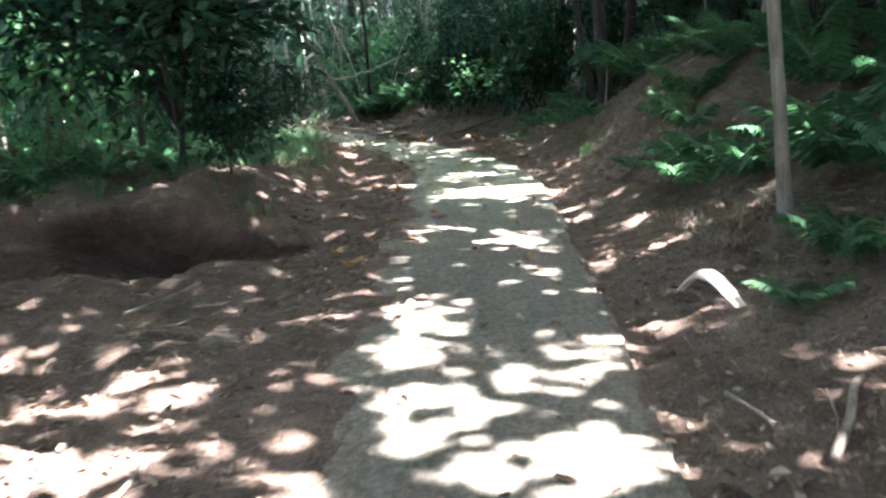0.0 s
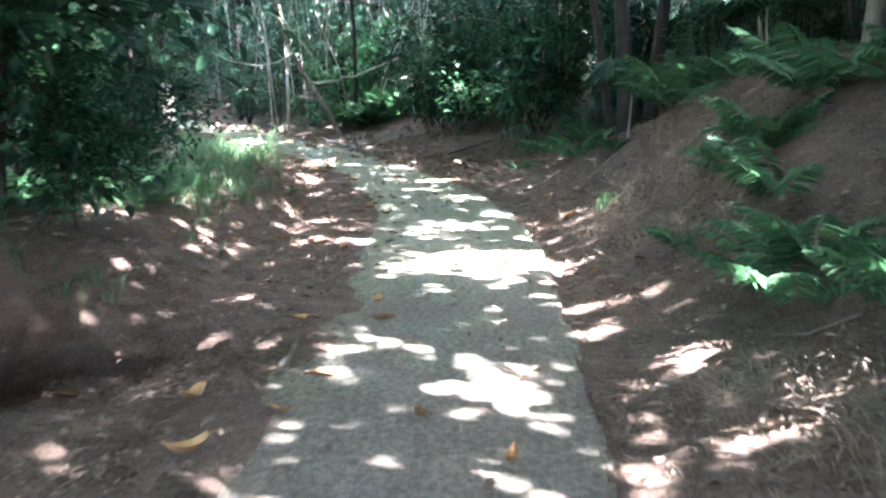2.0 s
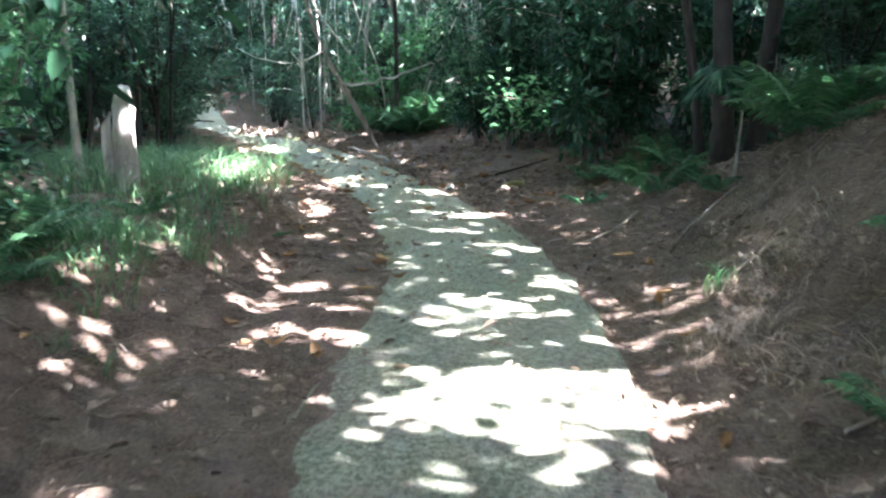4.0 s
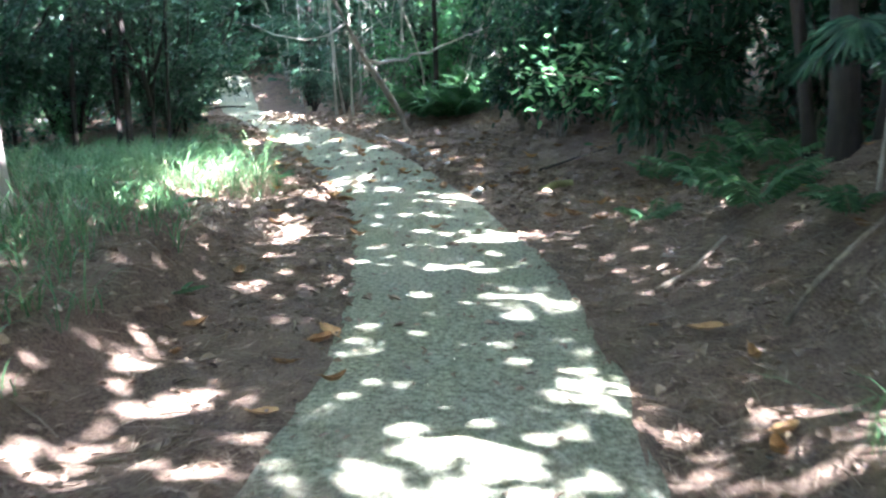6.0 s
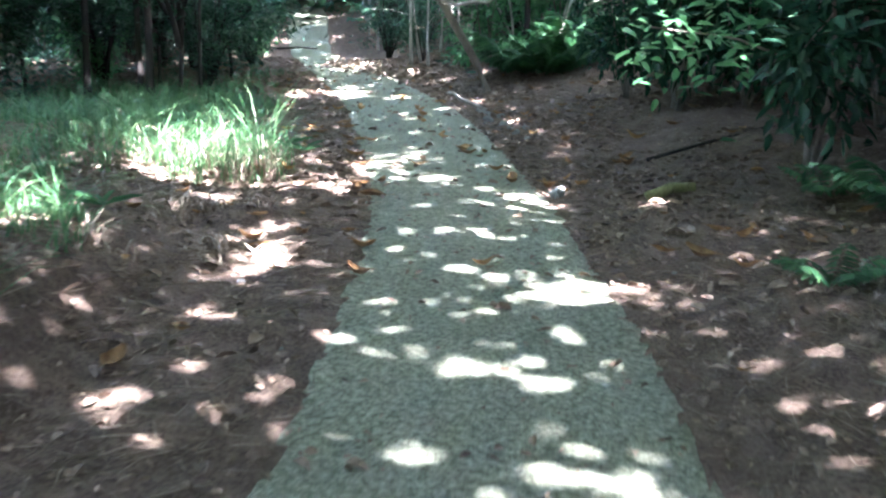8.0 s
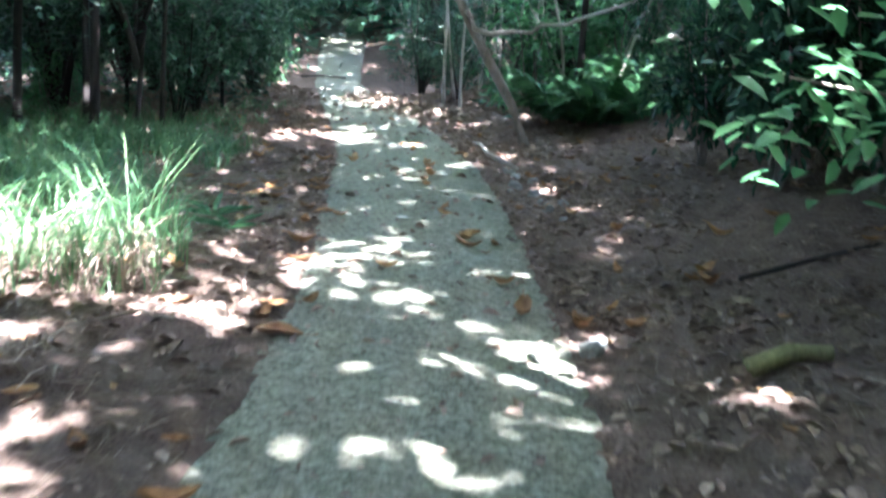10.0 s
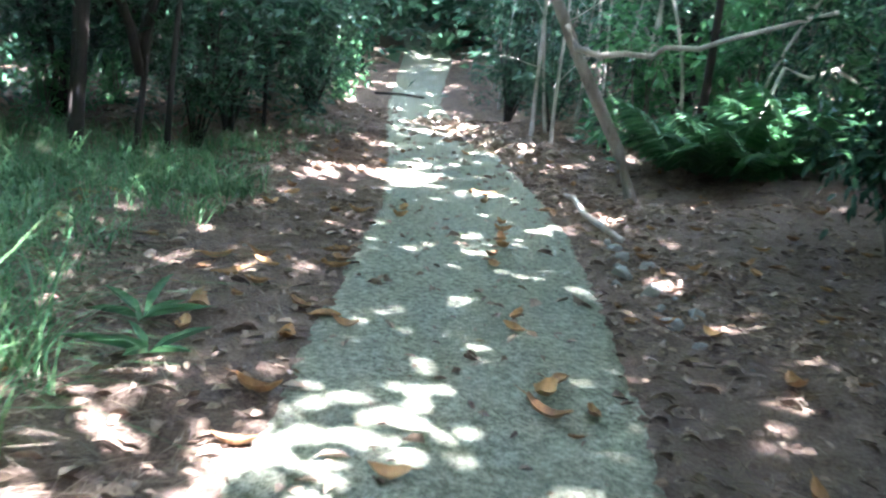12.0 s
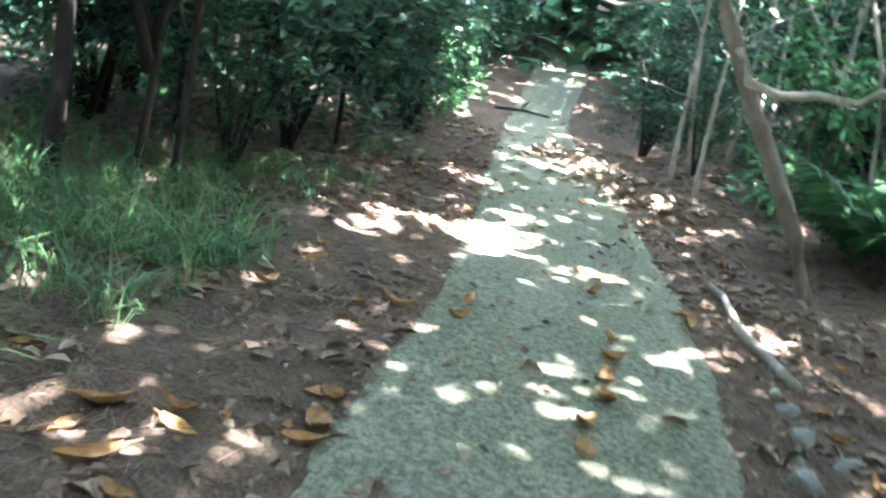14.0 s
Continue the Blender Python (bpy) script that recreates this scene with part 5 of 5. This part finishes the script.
def build_sticks():
    stick("branch", [(1.88, 13.96, 0.03), (2.05, 14.1, 0.10), (2.31, 14.28, 0.06), (2.5, 14.4, 0.03)], 0.018, WOOD, "pale dead branch lying up the bank", "branch", 2)
    stick("branch", [(1.30, 3.15, 0.02), (1.42, 3.3, 0.06), (1.52, 3.5, 0.05), (1.6, 3.62, 0.03)], 0.022, WOOD, "pale dead branch end on the soil", "branch", 3)
    stick("branch", [(1.10, 3.72, 0.015), (1.14, 3.6, 0.02), (1.20, 3.45, 0.02)], 0.012, WOOD, "thin pale broken stick on the soil", "stick", 4)
    stick("branch", [(-1.8, 25.6, 0.02), (-2.05, 25.85, 0.05), (-2.28, 26.2, 0.05), (-2.5, 26.7, 0.05), (-2.7, 27.15, 0.02)], 0.032, PALE_BARK, "pale bent root beside the path's edge", "root", 5)
    stick("branch", [(0.55, 19.8, 0.05), (0.72, 19.9, 0.055), (0.9, 19.95, 0.05)], 0.05, MOSSY, "short mossy yellow-green log piece on the soil", "log", 6)
    stick("branch", [(0.5, 21.3, 0.03), (1.0, 21.7, 0.05), (1.6, 22.1, 0.03)], 0.02, DARK_BARK, "long dark dead branch on the soil", "branch", 7)
    stick("branch", [(-2.35, 18.9, 0.01), (-2.1, 19.1, 0.03), (-1.9, 19.05, 0.02)], 0.012, WOOD, "thin dead twig beside the path", "stick", 8)
    stick("branch", [(1.35, 14.9, 0.02), (1.6, 15.3, 0.03), (1.9, 15.9, 0.02)], 0.02, WOOD, "dead branch at the bank's foot", "branch", 9)
    stick("branch", [(-1.9, 5.6, 0.02), (-1.75, 5.9, 0.05), (-1.62, 6.3, 0.03)], 0.013, WOOD, "thin pale stick in the hollow", "stick", 10)
    stick("log", [(-11.4, 30.6, 0.16), (-10.8, 30.5, 0.14), (-10.2, 30.3, 0.12)], 0.10, PALE_BARK, "pale fallen log lying in the undergrowth", "log", 12)
    stick("log", [(-9.5, 36.75, 0.03), (-8.95, 36.9, 0.04), (-8.45, 36.95, 0.02)], 0.03, DARK_BARK, "dark log laid across the path as a step", "log", 11)
    rng = random.Random(31)
    for k in range(60):
        y = rng.uniform(2, 30)
        l, r = edges_at(y)
        x = l - rng.uniform(0.2, 2.4) if rng.random() < 0.45 else r + rng.uniform(0.15, 2.6)
        a, h = rng.uniform(0, 6.28), rng.uniform(0.06, 0.28)
        dx, dy = math.cos(a) * h, math.sin(a) * h
        stick("twig", [(x - dx, y - dy, 0.008), (x, y, 0.02), (x + dx * 0.6, y + dy, 0.015)], rng.uniform(0.004, 0.011), WOOD, "thin dry twig lying on the soil", "twig", k)["group"] = "twigs"
    # roots that show on the cut face of the bank
    for k in range(8):
        y = rng.uniform(9.0, 14.5)
        r = edges_at(y)[1]
        x0, x1 = r + rng.uniform(0.7, 1.3), r + rng.uniform(1.5, 2.4)
        y1 = y + rng.uniform(-0.2, 0.9)
        pts = [(x0 + (x1 - x0) * t, y + (y1 - y) * t + 0.05 * math.sin(5 * t + k), 0.01 + 0.012 * math.sin(9 * t)) for t in (0, 0.25, 0.5, 0.75, 1)]
        stick("root", pts, rng.uniform(0.005, 0.012), WOOD, "thin pale root exposed on the soil bank", "root", 90 + k)["group"] = "bank roots"


def build_dry_fronds():
    """Dead palm fronds lying flat beside the path."""
    for k, (x, y, a, long) in enumerate(((-2.35, 17.75, 70, 0.9), (-1.75, 17.0, 40, 0.6), (-1.3, 5.2, 200, 0.6))):
        me, rib = make_frond_mesh(700 + k, long, 22, long * 0.2, 0.93, STRAW)
        root = new("dry_frond")
        tagged(part("frond_blade", me, root), kind="stuff")
        part("rib", mesh_of("rib", *tube([Vector(p) for p in rib], [0.006 * (1 - 0.6 * i / len(rib)) for i in range(len(rib))], 5), WOOD, True), root, "thin woody rib")
        root.matrix_basis = pose(x, y, height(x, y) + 0.03, 0, 0, a) @ Matrix.Diagonal((1, 1, 0.35, 1))
        tagged(root, "dead straw-coloured palm frond lying on the soil", "palm frond")


def build_sheath():
    """The dry palm leaf base that arches over the soil."""
    root = new("palm_sheath")
    verts, faces = [], []
    rows, cols = 12, 7
    for i in range(rows):
        t = i / (rows - 1)
        cx, cz = -0.24 + 0.48 * t, 0.02 + 0.21 * math.sin(math.pi * (0.12 + 0.85 * t)) ** 1.2
        w = 0.02 + 0.055 * math.sin(math.pi * min(t * 0.75 + 0.1, 1))
        for j in range(cols):
            s = j / (cols - 1) * 2 - 1
            verts.append((cx, s * w, cz - 0.55 * w * s * s))
    for i in range(rows - 1):
        for j in range(cols - 1):
            faces.append((i * cols + j, i * cols + j + 1, (i + 1) * cols + j + 1, (i + 1) * cols + j))
    blade = part("blade", mesh_of("blade", verts, faces, SHEATH, True), root)
    md = blade.modifiers.new("thick", "SOLIDIFY")
    md.thickness = 0.006
    ln = [Vector(p) for p in ((-0.26, 0, 0.07), (-0.33, 0.01, 0.05), (-0.40, 0.03, 0.01))]
    part("stalk", mesh_of("stalk", *tube(ln, [0.014, 0.01, 0.007], 6), WOOD, True), root, "brown dry stalk")
    ln = [Vector(p) for p in ((0.02, 0.03, 0.15), (0.0, 0.10, 0.24), (-0.03, 0.17, 0.36))]
    part("fibre", mesh_of("fibre", *tube(ln, [0.008, 0.006, 0.003], 5), WOOD, True), root, "upright brown dry fibre")
    root.matrix_basis = pose(1.40, 5.0, height(1.40, 5.0) - 0.005, 0, 0, -48) @ Matrix.Diagonal((0.8, 0.9, 0.85, 1))
    tagged(root, "dry pale palm leaf sheath arching over the soil", "palm sheath")


def make_stone(seed, w, d, h):
    bm = bmesh.new()
    bmesh.ops.create_icosphere(bm, subdivisions=2, radius=0.5)
    cuts = [Vector((math.sin(seed * 7.1 + i * 2.4), math.cos(seed * 3.3 + i * 1.9), 0.6 * math.sin(seed + i * 4.1))).normalized() for i in range(6)]
    for v in bm.verts:
        k = 1 + 0.32 * noise.noise(v.co * 2.2 + Vector((seed * 3.7, 0, 0))) + 0.12 * noise.noise(v.co * 6 + Vector((0, seed, 0)))
        for c in cuts:
            over = v.co.dot(c) - 0.30
            if over > 0:
                v.co = v.co - c * over
        v.co = Vector((v.co.x * w * k, v.co.y * d * k, max(v.co.z, -0.25) * h * k))
    me = bpy.data.meshes.new("stone")
    bm.to_mesh(me)
    bm.free()
    me.materials.append(STONE)
    return me


def build_stones():
    rng = random.Random(17)
    kinds = [make_stone(k, 1, rng.uniform(0.7, 0.95), rng.uniform(0.5, 0.7)) for k in range(6)]

    def stone(x, y, s, label):
        ob = new("stone", rng.choice(kinds))
        ob.matrix_basis = pose(x, y, lies_at(x, y) + s * 0.08, rng.uniform(-12, 12), rng.uniform(-12, 12), rng.uniform(0, 360)) @ Matrix.Diagonal((s, s, s, 1))
        tagged(ob, label, "stone")

    stone(-0.14, 19.72, 0.24, "pale broken stone at the concrete's edge")
    for x, y, s in ((-1.52, 24.3, 0.17), (-1.42, 24.6, 0.13), (-1.62, 24.75, 0.15), (-1.3, 24.2, 0.12), (-1.5, 24.0, 0.1), (-1.05, 23.3, 0.17), (-0.95, 23.55, 0.12), (-1.15, 23.6, 0.1), (-1.75, 25.1, 0.13),
                    (-1.25, 23.85, 0.14), (-1.6, 24.5, 0.09), (-1.12, 24.0, 0.09), (-1.85, 25.3, 0.1), (-0.85, 23.1, 0.1)):
        stone(x, y, s, "grey-green rubble stone beside the concrete path")
    for k in range(40):
        y = rng.uniform(2, 29)
        l, r = edges_at(y)
        x = l - rng.uniform(0.1, 1.2) if rng.random() < 0.5 else r + rng.uniform(0.05, 1.0)
        stone(x, y, rng.uniform(0.02, 0.055), "small grey stone on the soil")
    # pale bark and dead leaves heaped where the path turns
    nrng = np.random.default_rng(41)
    n = 900
    t = nrng.uniform(0, 1, n)
    x = -3.75 - 2.3 * t + nrng.normal(0, 0.25, n)
    y = 29.6 + 2.5 * t + nrng.normal(0, 0.22, n)
    z = np.array([lies_at(a, b) for a, b in zip(x, y)]) + np.abs(nrng.normal(0, 0.05, n))
    ob = new("debris_heap", leaf_mesh("debris_heap", np.stack([x, y, z], 1), rand_way(n, nrng, 0.4), up_like(n, nrng, 0.5), nrng.uniform(0.08, 0.2, n), nrng.uniform(0.04, 0.09, n), STRAW, 0.3, 0.2))
    tagged(ob, "heap of pale dead leaves and bark strips", "debris", kind="stuff")


build_left_bush()
build_right_shrubs()
build_left_thicket()
build_trunks()
build_bright_thicket()
build_stump()
build_ferns()
build_palms()
build_grass()
build_sheath()
build_dry_fronds()
build_sticks()
build_stones()
build_litter()
build_fallen_leaves()
